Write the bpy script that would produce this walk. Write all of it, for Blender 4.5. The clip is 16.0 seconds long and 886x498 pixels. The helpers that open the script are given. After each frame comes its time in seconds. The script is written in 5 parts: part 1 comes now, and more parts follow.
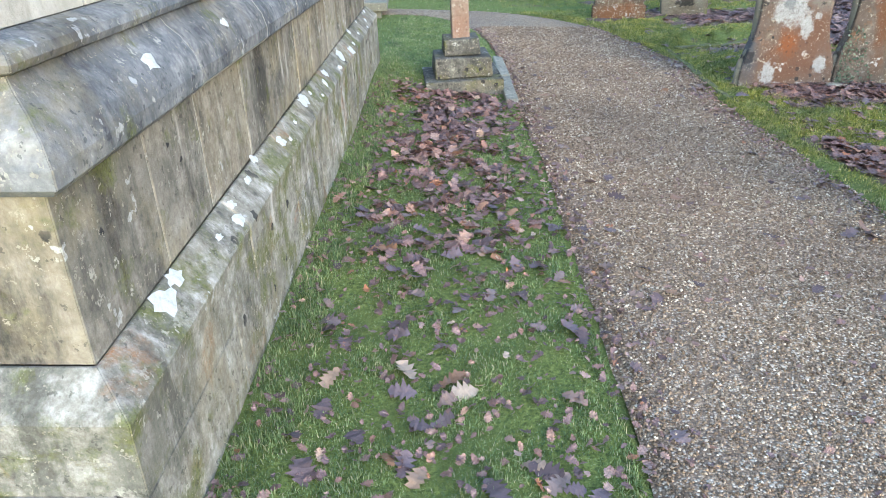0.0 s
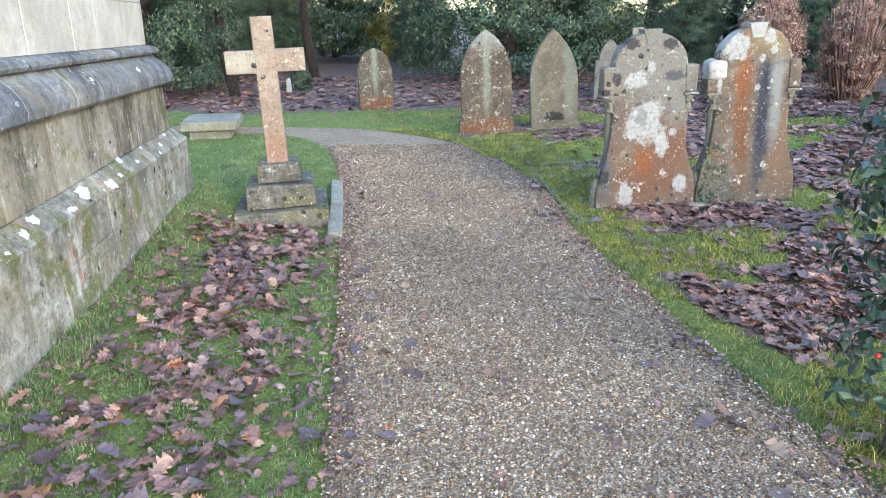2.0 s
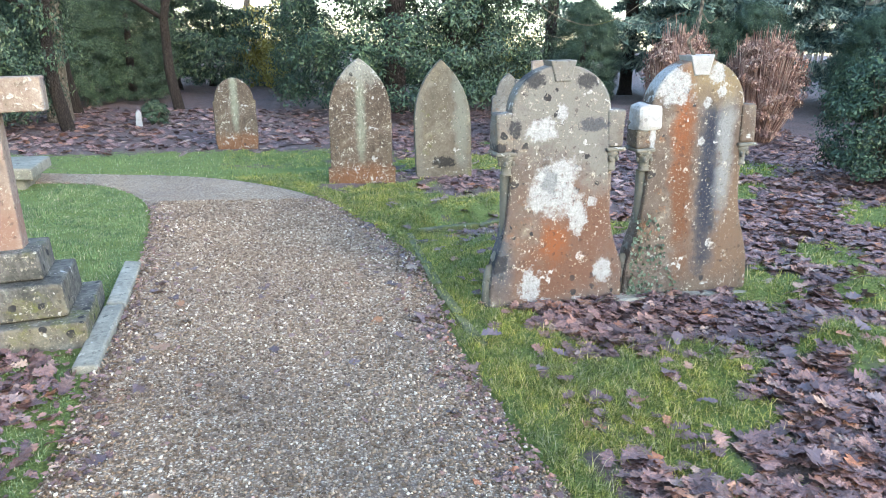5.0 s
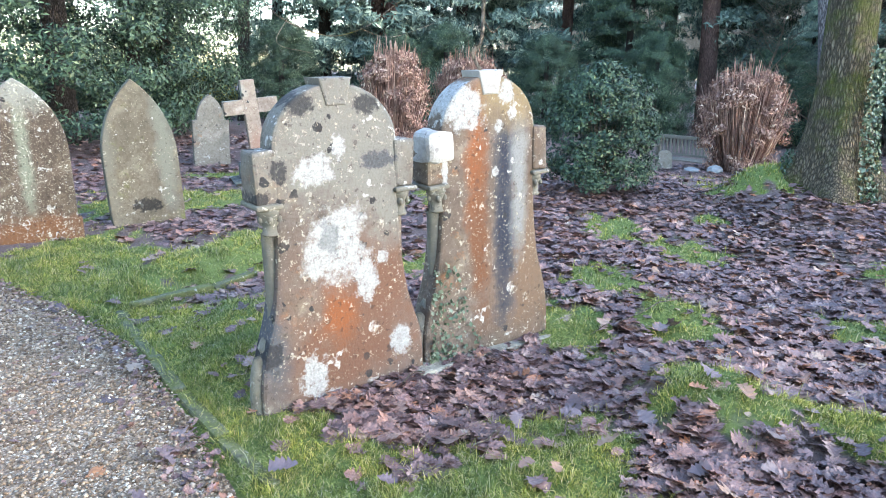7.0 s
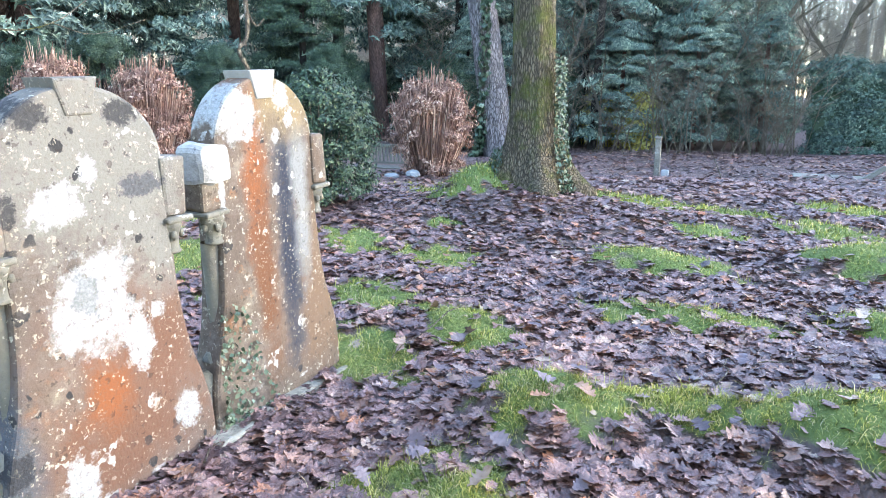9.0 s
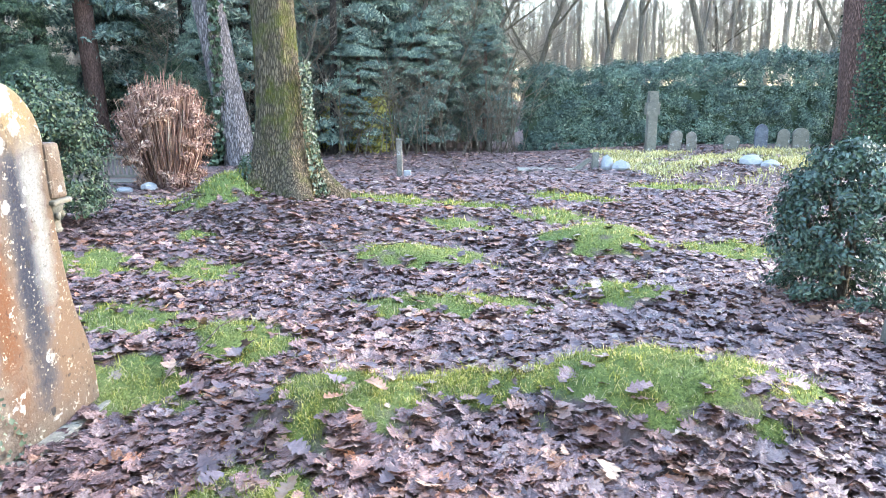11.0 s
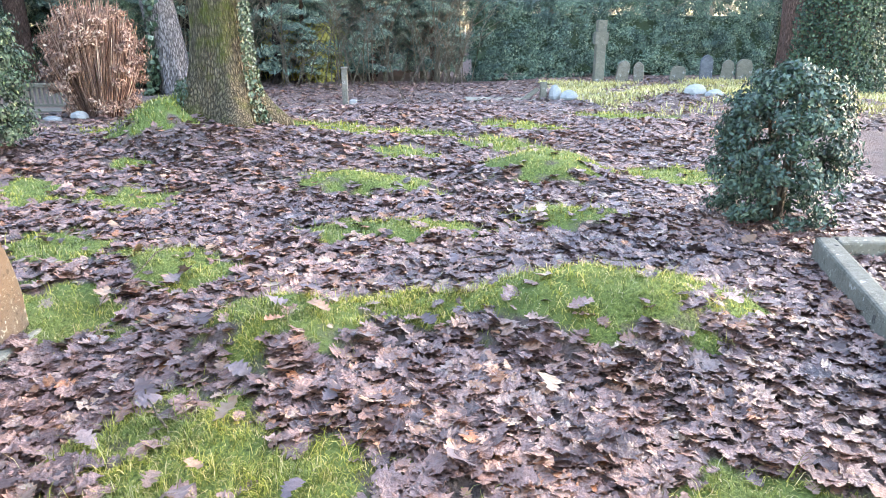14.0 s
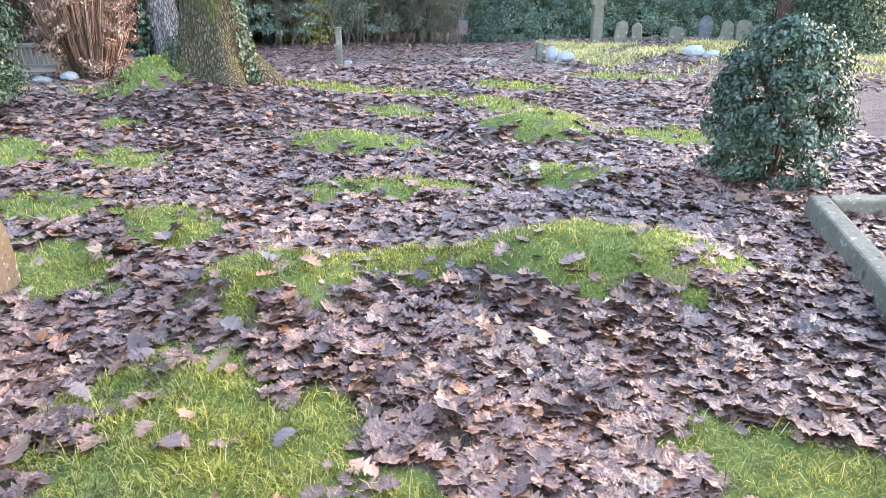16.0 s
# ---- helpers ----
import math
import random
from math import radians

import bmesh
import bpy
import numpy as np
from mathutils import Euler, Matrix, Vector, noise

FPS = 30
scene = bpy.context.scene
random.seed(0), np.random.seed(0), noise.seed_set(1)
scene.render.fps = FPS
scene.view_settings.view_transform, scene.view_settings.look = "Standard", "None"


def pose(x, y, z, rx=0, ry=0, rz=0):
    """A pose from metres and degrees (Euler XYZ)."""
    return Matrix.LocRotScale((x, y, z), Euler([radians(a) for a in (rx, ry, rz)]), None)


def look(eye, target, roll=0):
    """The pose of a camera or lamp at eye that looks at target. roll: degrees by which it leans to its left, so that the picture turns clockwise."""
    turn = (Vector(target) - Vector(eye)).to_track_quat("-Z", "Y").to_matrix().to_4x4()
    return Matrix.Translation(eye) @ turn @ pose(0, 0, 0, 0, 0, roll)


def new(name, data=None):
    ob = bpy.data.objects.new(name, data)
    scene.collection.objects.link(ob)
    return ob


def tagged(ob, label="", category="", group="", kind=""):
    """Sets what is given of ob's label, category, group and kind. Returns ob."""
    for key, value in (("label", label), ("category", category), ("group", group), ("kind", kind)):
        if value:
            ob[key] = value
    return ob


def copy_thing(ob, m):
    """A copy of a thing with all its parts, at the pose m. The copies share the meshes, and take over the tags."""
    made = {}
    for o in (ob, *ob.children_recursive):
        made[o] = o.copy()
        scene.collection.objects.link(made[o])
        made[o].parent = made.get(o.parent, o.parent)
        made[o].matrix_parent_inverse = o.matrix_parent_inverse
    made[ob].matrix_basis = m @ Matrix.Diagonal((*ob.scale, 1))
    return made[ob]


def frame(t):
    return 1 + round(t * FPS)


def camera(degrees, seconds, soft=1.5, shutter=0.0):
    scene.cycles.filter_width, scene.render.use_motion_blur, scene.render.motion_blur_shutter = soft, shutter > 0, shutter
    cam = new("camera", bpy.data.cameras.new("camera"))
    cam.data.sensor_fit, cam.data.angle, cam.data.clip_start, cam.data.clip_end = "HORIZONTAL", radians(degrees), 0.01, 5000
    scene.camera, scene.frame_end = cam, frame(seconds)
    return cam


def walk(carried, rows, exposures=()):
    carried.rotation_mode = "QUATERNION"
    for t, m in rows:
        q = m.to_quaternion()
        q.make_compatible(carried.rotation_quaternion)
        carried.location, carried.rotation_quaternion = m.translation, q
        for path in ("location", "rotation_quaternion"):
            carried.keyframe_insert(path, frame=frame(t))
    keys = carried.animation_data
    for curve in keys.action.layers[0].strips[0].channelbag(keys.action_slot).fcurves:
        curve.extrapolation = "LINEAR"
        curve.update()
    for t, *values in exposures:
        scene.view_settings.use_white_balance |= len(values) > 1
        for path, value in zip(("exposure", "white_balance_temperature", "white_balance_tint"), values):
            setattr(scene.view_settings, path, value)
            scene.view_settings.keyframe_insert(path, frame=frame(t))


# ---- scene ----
cam = camera(64.7, 16.0, soft=0.62)
PATH = [
    (0, (-0.059, -0.352, 1.620), (-0.086, 1.246, 0.792), -0.3),
    (0.5, (0.116, -0.066, 1.608), (0.144, 1.585, 0.891), -0.3),
    (1, (0.299, 0.262, 1.596), (0.373, 1.943, 0.957), -0.3),
    (1.5, (0.523, 0.500, 1.525), (0.643, 2.206, 0.962), -0.4),
    (2, (0.766, 0.718, 1.516), (0.935, 2.414, 0.935), -0.1),
    (2.5, (0.913, 0.982, 1.503), (1.085, 2.686, 0.949), -0.1),
    (3, (1.004, 1.329, 1.478), (1.170, 3.039, 0.941), -0.3),
    (3.2, (1.078, 1.428, 1.488), (1.251, 3.137, 0.950), -0.0),
    (5.3, (1.376, 2.603, 1.438), (1.873, 4.259, 0.939), 1.4),
    (5.5, (1.379, 2.708, 1.429), (1.942, 4.344, 0.932), 1.4),
    (6, (1.388, 2.988, 1.425), (2.106, 4.566, 0.936), 1.5),
    (6.5, (1.423, 3.264, 1.404), (2.315, 4.749, 0.914), 1.5),
    (7, (1.464, 3.516, 1.416), (2.544, 4.886, 0.972), 1.4),
    (7.5, (1.417, 3.750, 1.397), (2.642, 4.992, 0.953), 1.4),
    (8, (1.416, 3.962, 1.368), (2.766, 5.074, 0.945), 1.1),
    (8.5, (1.472, 4.102, 1.351), (2.939, 5.061, 0.938), 0.9),
    (9, (1.453, 4.179, 1.353), (3.039, 4.930, 0.955), 0.6),
    (9.5, (1.409, 4.249, 1.348), (3.101, 4.726, 0.961), 0.4),
    (10, (1.405, 4.297, 1.342), (3.138, 4.594, 0.959), 0.2),
    (10.2, (1.407, 4.299, 1.346), (3.147, 4.553, 0.965), 0.1),
    (12.3, (1.442, 4.287, 1.296), (3.193, 4.331, 0.883), 0.5),
    (12.5, (1.446, 4.284, 1.294), (3.194, 4.323, 0.867), 0.5),
    (13, (1.453, 4.274, 1.278), (3.191, 4.299, 0.813), 0.6),
    (13.5, (1.451, 4.267, 1.271), (3.178, 4.281, 0.764), 0.6),
    (14, (1.450, 4.271, 1.259), (3.166, 4.275, 0.718), 0.6),
    (14.5, (1.449, 4.269, 1.251), (3.155, 4.264, 0.679), 0.7),
    (15, (1.450, 4.261, 1.241), (3.149, 4.253, 0.648), 0.7),
    (15.5, (1.447, 4.247, 1.231), (3.141, 4.241, 0.623), 0.7),
    (16, (1.441, 4.252, 1.224), (3.128, 4.246, 0.598), 0.7),
]
walk(cam, [(t, look(eye, target, roll)) for t, eye, target, roll in PATH], [(0, 2.62, 6450, 9), (3, 2.86, 6350, 10), (5, 2.92, 6300, 9.5), (8, 3.28, 6250, 11), (12, 3.78, 7100, 15), (16, 3.62, 7500, 14.5)])

# ---------------------------------------------------------------- light
world = bpy.data.worlds.new("world")
scene.world = world
world.use_nodes = True
SUN_ELEVATION, SUN_AZIMUTH = radians(20), radians(150)   # azimuth clockwise from north (+y)
_sky = world.node_tree.nodes.new("ShaderNodeTexSky")
_sky.sky_type, _sky.sun_disc = "NISHITA", False
_sky.sun_elevation, _sky.sun_rotation = SUN_ELEVATION, SUN_AZIMUTH
_sky.air_density, _sky.dust_density, _sky.ozone_density = 1.1, 0.8, 2.0
_back = world.node_tree.nodes["Background"]
_back.inputs["Strength"].default_value = 0.15
world.node_tree.links.new(_sky.outputs["Color"], _back.inputs["Color"])
sun = new("sun", bpy.data.lights.new("sun", "SUN"))
sun.data.energy, sun.data.angle, sun.data.color = 0.11, radians(14), (1.0, 0.9, 0.76)
_toward = Vector((math.sin(SUN_AZIMUTH) * math.cos(SUN_ELEVATION), math.cos(SUN_AZIMUTH) * math.cos(SUN_ELEVATION), math.sin(SUN_ELEVATION)))
sun.matrix_world = look(_toward * 60, (0, 0, 0))


# ---------------------------------------------------------------- node helpers
def node(nt, kind, **inputs):
    n = nt.nodes.new(kind)
    for key, value in inputs.items():
        socket = n.inputs[key.replace("_", " ")]
        if isinstance(value, bpy.types.NodeSocket):
            nt.links.new(value, socket)
        else:
            socket.default_value = value
    return n


def material(name, rough=0.85, spec=0.3):
    m = bpy.data.materials.new(name)
    m.use_nodes = True
    nt = m.node_tree
    bsdf = nt.nodes["Principled BSDF"]
    bsdf.inputs["Roughness"].default_value = rough
    bsdf.inputs["Specular IOR Level"].default_value = spec
    coord = nt.nodes.new("ShaderNodeTexCoord").outputs["Object"]
    return m, nt, bsdf, coord


def fac_noise(nt, coord, scale, detail=4.0, rough=0.6, distortion=0.0):
    return node(nt, "ShaderNodeTexNoise", Vector=coord, Scale=scale, Detail=detail, Roughness=rough, Distortion=distortion).outputs["Fac"]


def ramp(nt, fac, *stops):
    n = node(nt, "ShaderNodeValToRGB", Fac=fac)
    while len(n.color_ramp.elements) < len(stops):
        n.color_ramp.elements.new(0.5)
    for e, (p, c) in zip(n.color_ramp.elements, stops):
        e.position = p
        e.color = (*c, 1) if len(c) == 3 else c
    return n.outputs["Color"]


def mask(nt, fac, lo, hi):
    n = node(nt, "ShaderNodeMapRange", Value=fac)
    n.inputs["From Min"].default_value, n.inputs["From Max"].default_value = lo, hi
    return n.outputs["Result"]


def maths(nt, op, a, b=0.0):
    n = nt.nodes.new("ShaderNodeMath")
    n.operation = op
    for i, v in enumerate((a, b)):
        if isinstance(v, bpy.types.NodeSocket):
            nt.links.new(v, n.inputs[i])
        else:
            n.inputs[i].default_value = v
    return n.outputs[0]


def blend(nt, fac, a, b, how="MIX"):
    n = nt.nodes.new("ShaderNodeMix")
    n.data_type, n.blend_type = "RGBA", how
    for i, v in ((0, fac), (6, a), (7, b)):
        if isinstance(v, bpy.types.NodeSocket):
            nt.links.new(v, n.inputs[i])
        elif i == 0:
            n.inputs[i].default_value = v
        else:
            n.inputs[i].default_value = (*v, 1)
    return n.outputs[2]


def relief(nt, bsdf, height, strength=0.5, distance=0.01):
    n = node(nt, "ShaderNodeBump", Height=height, Strength=strength, Distance=distance)
    nt.links.new(n.outputs["Normal"], bsdf.inputs["Normal"])


def colour(nt, bsdf, socket):
    nt.links.new(socket, bsdf.inputs["Base Color"])


def blob(nt, coord, cx, cz, rx, rz, wobble, edge=0.25):
    """An uneven patch on an upright face: 1 inside, 0 outside."""
    sep = node(nt, "ShaderNodeSeparateXYZ", Vector=coord)
    u = maths(nt, "DIVIDE", maths(nt, "SUBTRACT", sep.outputs["X"], cx), rx)
    v = maths(nt, "DIVIDE", maths(nt, "SUBTRACT", sep.outputs["Z"], cz), rz)
    d = maths(nt, "SQRT", maths(nt, "ADD", maths(nt, "MULTIPLY", u, u), maths(nt, "MULTIPLY", v, v)))
    d = maths(nt, "ADD", d, maths(nt, "MULTIPLY", maths(nt, "SUBTRACT", wobble, 0.5), 2.6))
    return mask(nt, d, 1.0 + edge, 1.0 - edge)


def spots(nt, coord, scale, amount, wobble=0.12):
    """Round lichen spots of uneven size, thinned out by a second noise."""
    warp = node(nt, "ShaderNodeTexNoise", Vector=coord, Scale=scale * 1.7, Detail=3.0).outputs["Color"]
    moved = node(nt, "ShaderNodeVectorMath", Vector=coord)
    moved.operation = "MULTIPLY_ADD"
    nt.links.new(warp, moved.inputs[0])
    moved.inputs[1].default_value = (wobble / scale * 6,) * 3
    nt.links.new(coord, moved.inputs[2])
    v = node(nt, "ShaderNodeTexVoronoi", Vector=moved.outputs[0], Scale=scale, Randomness=1.0)
    keep = node(nt, "ShaderNodeSeparateColor", Color=v.outputs["Color"]).outputs[0]
    size = maths(nt, "MULTIPLY", mask(nt, keep, 1.0 - amount, 1.0), 0.42)
    return mask(nt, maths(nt, "SUBTRACT", size, v.outputs["Distance"]), 0.0, 0.06)


# ---------------------------------------------------------------- materials
def stone_material(name, base, dark, pale, orange=0.0, black=0.0, white=0.25, green=0.0, grain=1.0, island=0.0, grime=0.0, patches=(), streaks=()):
    """Weathered stone: mottled grain, lichen spots and crusts, streaks and the patches given as (colour, cx, cz, rx, rz)."""
    m, nt, bsdf, co = material(name, 0.9, 0.2)
    big, mid, fine = fac_noise(nt, co, 2.6, 5), fac_noise(nt, co, 11, 6, 0.7), fac_noise(nt, co, 90 * grain, 3, 0.7)
    c = ramp(nt, maths(nt, "ADD", maths(nt, "MULTIPLY", mid, 0.6), maths(nt, "MULTIPLY", fac_noise(nt, co, 38, 6, 0.75), 0.4)), (0.36, dark), (0.5, base), (0.64, pale))
    c = blend(nt, mask(nt, big, 0.45, 0.7), c, tuple(0.55 * a + 0.3 * b for a, b in zip(base, dark)))
    if island:
        r = nt.nodes.new("ShaderNodeObjectInfo").outputs["Random"]
        c = blend(nt, island, c, ramp(nt, r, (0.0, dark), (0.35, base), (0.7, (0.3, 0.24, 0.15)), (1.0, pale)))
    wob = fac_noise(nt, co, 7, 6, 0.65)
    speck = fac_noise(nt, co, 34, 6, 0.75)
    if orange:
        o = maths(nt, "MULTIPLY", mask(nt, fac_noise(nt, co, 3.3, 6, 0.65, 0.3), 0.62 - orange * 0.25, 0.72 - orange * 0.2), mask(nt, fine, 0.2, 0.6))
        c = blend(nt, o, c, ramp(nt, mid, (0.3, (0.22, 0.09, 0.035)), (0.6, (0.36, 0.16, 0.06))))
    if grime:
        drip = node(nt, "ShaderNodeMapping", Vector=co)
        drip.inputs["Scale"].default_value = (1.0, 1.0, 0.3)
        g1 = mask(nt, fac_noise(nt, drip.outputs[0], 3.4, 7, 0.72), 0.47, 0.62)
        c = blend(nt, maths(nt, "MULTIPLY", g1, grime), c, ramp(nt, fine, (0.3, tuple(0.4 * q for q in dark)), (0.7, tuple(0.9 * q for q in dark))))
        g2 = mask(nt, fac_noise(nt, co, 1.7, 6, 0.7), 0.52, 0.66)
        c = blend(nt, maths(nt, "MULTIPLY", g2, grime * 0.8), c, ramp(nt, mid, (0.35, (0.2, 0.165, 0.1)), (0.65, (0.36, 0.31, 0.2))))
        drip2 = node(nt, "ShaderNodeMapping", Vector=co)
        drip2.inputs["Scale"].default_value = (1.0, 1.0, 0.12)
        g3 = maths(nt, "MULTIPLY", mask(nt, fac_noise(nt, drip2.outputs[0], 9.0, 5, 0.6), 0.6, 0.68), mask(nt, fac_noise(nt, co, 2.3, 4), 0.48, 0.6))
        c = blend(nt, maths(nt, "MULTIPLY", g3, grime * 0.7), c, tuple(min(0.8, 1.25 * q) for q in pale))
    if green:
        gmask = maths(nt, "MULTIPLY", mask(nt, fac_noise(nt, co, 4.4, 6, 0.7), 0.60 - green * 0.2, 0.72 - green * 0.2), 0.8)
        c = blend(nt, gmask, c, ramp(nt, fine, (0.3, (0.07, 0.08, 0.02)), (0.7, (0.17, 0.18, 0.05))))
    for tone, cx, cz, rx, rz in streaks:
        c = blend(nt, maths(nt, "MULTIPLY", blob(nt, co, cx, cz, rx, rz, wob, 0.5), mask(nt, fine, 0.1, 0.5)), c, tone)
    if black:
        bm_ = maths(nt, "MULTIPLY", spots(nt, co, 16, black), mask(nt, fac_noise(nt, co, 3.0, 3), 0.4, 0.55))
        c = blend(nt, bm_, c, (0.035, 0.035, 0.035))
    if white:
        thin = mask(nt, speck, 0.36, 0.56)
        grouped = mask(nt, fac_noise(nt, co, 4.5, 4), 0.34 - 0.14 * (white > 0.8), 0.56)
        c = blend(nt, maths(nt, "MULTIPLY", maths(nt, "MULTIPLY", spots(nt, co, 24, white, 0.45), maths(nt, "MULTIPLY", grouped, 0.7 + 0.25 * (white > 0.8))), thin), c, (0.5, 0.48, 0.4))
        c = blend(nt, maths(nt, "MULTIPLY", spots(nt, co, 60, white * 1.4, 0.4), maths(nt, "MULTIPLY", grouped, 0.6)), c, (0.42, 0.38, 0.29))
        c = blend(nt, maths(nt, "MULTIPLY", maths(nt, "MULTIPLY", spots(nt, co, 9, white * 0.4, 0.5), 0.8), thin), c, (0.48, 0.48, 0.45))
        c = blend(nt, maths(nt, "MULTIPLY", spots(nt, co, 38, white, 0.3), 0.5), c, tuple(0.5 * q for q in dark))
    for tone, cx, cz, rx, rz in patches:
        own = fac_noise(nt, co, 1.25 / min(rx, rz), 8, 0.72)
        crust = maths(nt, "MULTIPLY", blob(nt, co, cx, cz, rx, rz, own, 0.16), mask(nt, speck, 0.3, 0.44))
        c = blend(nt, maths(nt, "MULTIPLY", crust, 0.85), c, blend(nt, mask(nt, maths(nt, "ADD", maths(nt, "MULTIPLY", fine, 0.5), maths(nt, "MULTIPLY", speck, 0.5)), 0.38, 0.6), tuple(x * 0.55 for x in tone), tone))
    colour(nt, bsdf, c)
    relief(nt, bsdf, maths(nt, "ADD", maths(nt, "MULTIPLY", fine, 0.35), mid), 0.6, 0.012)
    return m


WHITE_CRUST, BLACK_STAIN, ORANGE_STAIN, GREY_STAIN, YELLOW_STAIN = (0.42, 0.43, 0.42), (0.035, 0.036, 0.04), (0.2, 0.075, 0.03), (0.075, 0.08, 0.09), (0.2, 0.15, 0.085)
church_stone = stone_material("church_ashlar", (0.285, 0.26, 0.21), (0.095, 0.09, 0.075), (0.46, 0.43, 0.37), white=0.3, black=0.25, green=0.2, island=0.35, grime=0.95)
church_foot_stone = stone_material("church_mossy_footing", (0.3, 0.29, 0.245), (0.09, 0.09, 0.072), (0.6, 0.58, 0.54), white=0.4, black=0.3, green=0.5, orange=0.15, island=0.2, grime=0.7)
church_string_stone = stone_material("church_blue_grey_moulding", (0.19, 0.2, 0.205), (0.07, 0.078, 0.09), (0.38, 0.38, 0.36), white=0.4, green=0.1, island=0.15, grime=0.7)
church_pale_stone = stone_material("church_pale_ashlar", (0.58, 0.54, 0.45), (0.42, 0.39, 0.32), (0.7, 0.66, 0.58), white=0.05, island=0.15, grime=0.35)
mortar = stone_material("lime_mortar", (0.42, 0.4, 0.34), (0.3, 0.28, 0.24), (0.5, 0.48, 0.42), white=0.0)
cross_stone = stone_material("cross_pink_sandstone", (0.31, 0.245, 0.195), (0.19, 0.14, 0.11), (0.42, 0.36, 0.3), orange=0.0, white=0.6, black=0.3, grime=0.35,
                             streaks=[((0.25, 0.155, 0.115), 0.0, 0.55, 0.09, 0.22), ((0.34, 0.32, 0.27), -0.2, 1.25, 0.14, 0.09)])
step_stone = stone_material("cross_step_grey", (0.135, 0.132, 0.115), (0.055, 0.056, 0.05), (0.26, 0.255, 0.225), white=0.6, black=0.9, green=0.3, grime=0.6)
slab_stone = stone_material("lichened_slab", (0.27, 0.26, 0.21), (0.16, 0.15, 0.12), (0.4, 0.38, 0.3), white=0.4, black=0.15)
kerb_stone = stone_material("mossy_kerb", (0.15, 0.145, 0.1), (0.07, 0.07, 0.045), (0.27, 0.25, 0.19), white=0.4, green=1.1)
RUST_BROWN, PALE_GREY, PINK_BROWN = (0.135, 0.072, 0.046), (0.175, 0.168, 0.148), (0.15, 0.1, 0.076)
stone_a = stone_material("headstone_orange_lichen", (0.142, 0.113, 0.092), (0.075, 0.058, 0.047), (0.215, 0.19, 0.16), orange=0.1, black=0.5, white=0.5, grime=0.4,
                         streaks=[(PINK_BROWN, 0.08, 0.3, 0.4, 0.48), (RUST_BROWN, 0.16, 0.55, 0.2, 0.3), (RUST_BROWN, -0.05, 0.2, 0.26, 0.2), (ORANGE_STAIN, -0.03, 0.4, 0.085, 0.12), (GREY_STAIN, -0.34, 0.3, 0.07, 0.22), (PALE_GREY, 0.0, 1.16, 0.4, 0.3),
                                  (PALE_GREY, 0.22, 0.85, 0.14, 0.16)],
                         patches=[(WHITE_CRUST, -0.03, 0.71, 0.16, 0.16), ((0.22, 0.23, 0.23), -0.06, 0.75, 0.05, 0.07), (WHITE_CRUST, 0.11, 0.53, 0.055, 0.1), (WHITE_CRUST, -0.11, 1.05, 0.08, 0.06), (WHITE_CRUST, 0.0, 1.13, 0.03, 0.05), (GREY_STAIN, 0.19, 1.06, 0.08, 0.035),
                                  (BLACK_STAIN, -0.27, 1.05, 0.035, 0.045), (BLACK_STAIN, -0.16, 1.31, 0.055, 0.045), (BLACK_STAIN, 0.14, 1.3, 0.06, 0.04), (BLACK_STAIN, -0.35, 0.95, 0.03, 0.03), (WHITE_CRUST, -0.17, 0.13, 0.06, 0.1), (WHITE_CRUST, 0.28, 0.2, 0.055, 0.07),
                                  (BLACK_STAIN, -0.35, 0.28, 0.045, 0.06), (WHITE_CRUST, 0.2, 0.62, 0.03, 0.03), (WHITE_CRUST, -0.1, 0.02, 0.06, 0.03)])
stone_b = stone_material("headstone_black_streak", (0.135, 0.106, 0.084), (0.078, 0.059, 0.046), (0.2, 0.17, 0.138), orange=0.08, black=0.15, white=0.45, grime=0.35,
                         streaks=[((0.15, 0.1, 0.065), 0.2, 0.4, 0.2, 0.5), (ORANGE_STAIN, -0.09, 0.95, 0.06, 0.36), ((0.13, 0.06, 0.03), -0.07, 0.58, 0.06, 0.36), (GREY_STAIN, 0.1, 0.72, 0.07, 0.56), ((0.028, 0.032, 0.046), 0.09, 0.66, 0.055, 0.46), ((0.2, 0.205, 0.2), 0.19, 0.85, 0.05, 0.3), (YELLOW_STAIN, 0.12, 1.28, 0.16, 0.12)],
                         patches=[(WHITE_CRUST, -0.17, 1.25, 0.13, 0.1), (WHITE_CRUST, 0.1, 1.3, 0.05, 0.06), (WHITE_CRUST, 0.05, 1.14, 0.025, 0.03), (WHITE_CRUST, 0.14, 1.2, 0.03, 0.03), (WHITE_CRUST, 0.03, 0.92, 0.02, 0.025), (WHITE_CRUST, -0.28, 0.97, 0.02, 0.1)])
stone_white = stone_material("headstone_white_crust", (0.383, 0.374, 0.348), (0.238, 0.230, 0.212), (0.476, 0.476, 0.459), white=0.2)
stone_grey = stone_material("headstone_grey_mould", (0.180, 0.169, 0.137), (0.115, 0.108, 0.086), (0.238, 0.223, 0.180), orange=0.0, white=0.22, black=0.1)
stone_c = stone_material("headstone_white_flecked", (0.105, 0.078, 0.056), (0.062, 0.047, 0.036), (0.17, 0.145, 0.11), white=1.0, black=0.08, grime=0.4,
                         streaks=[((0.19, 0.2, 0.15), 0.0, 0.75, 0.05, 0.5), ((0.16, 0.075, 0.035), 0.0, 0.08, 0.5, 0.14), ((0.22, 0.22, 0.19), 0, 1.28, 0.26, 0.14)])
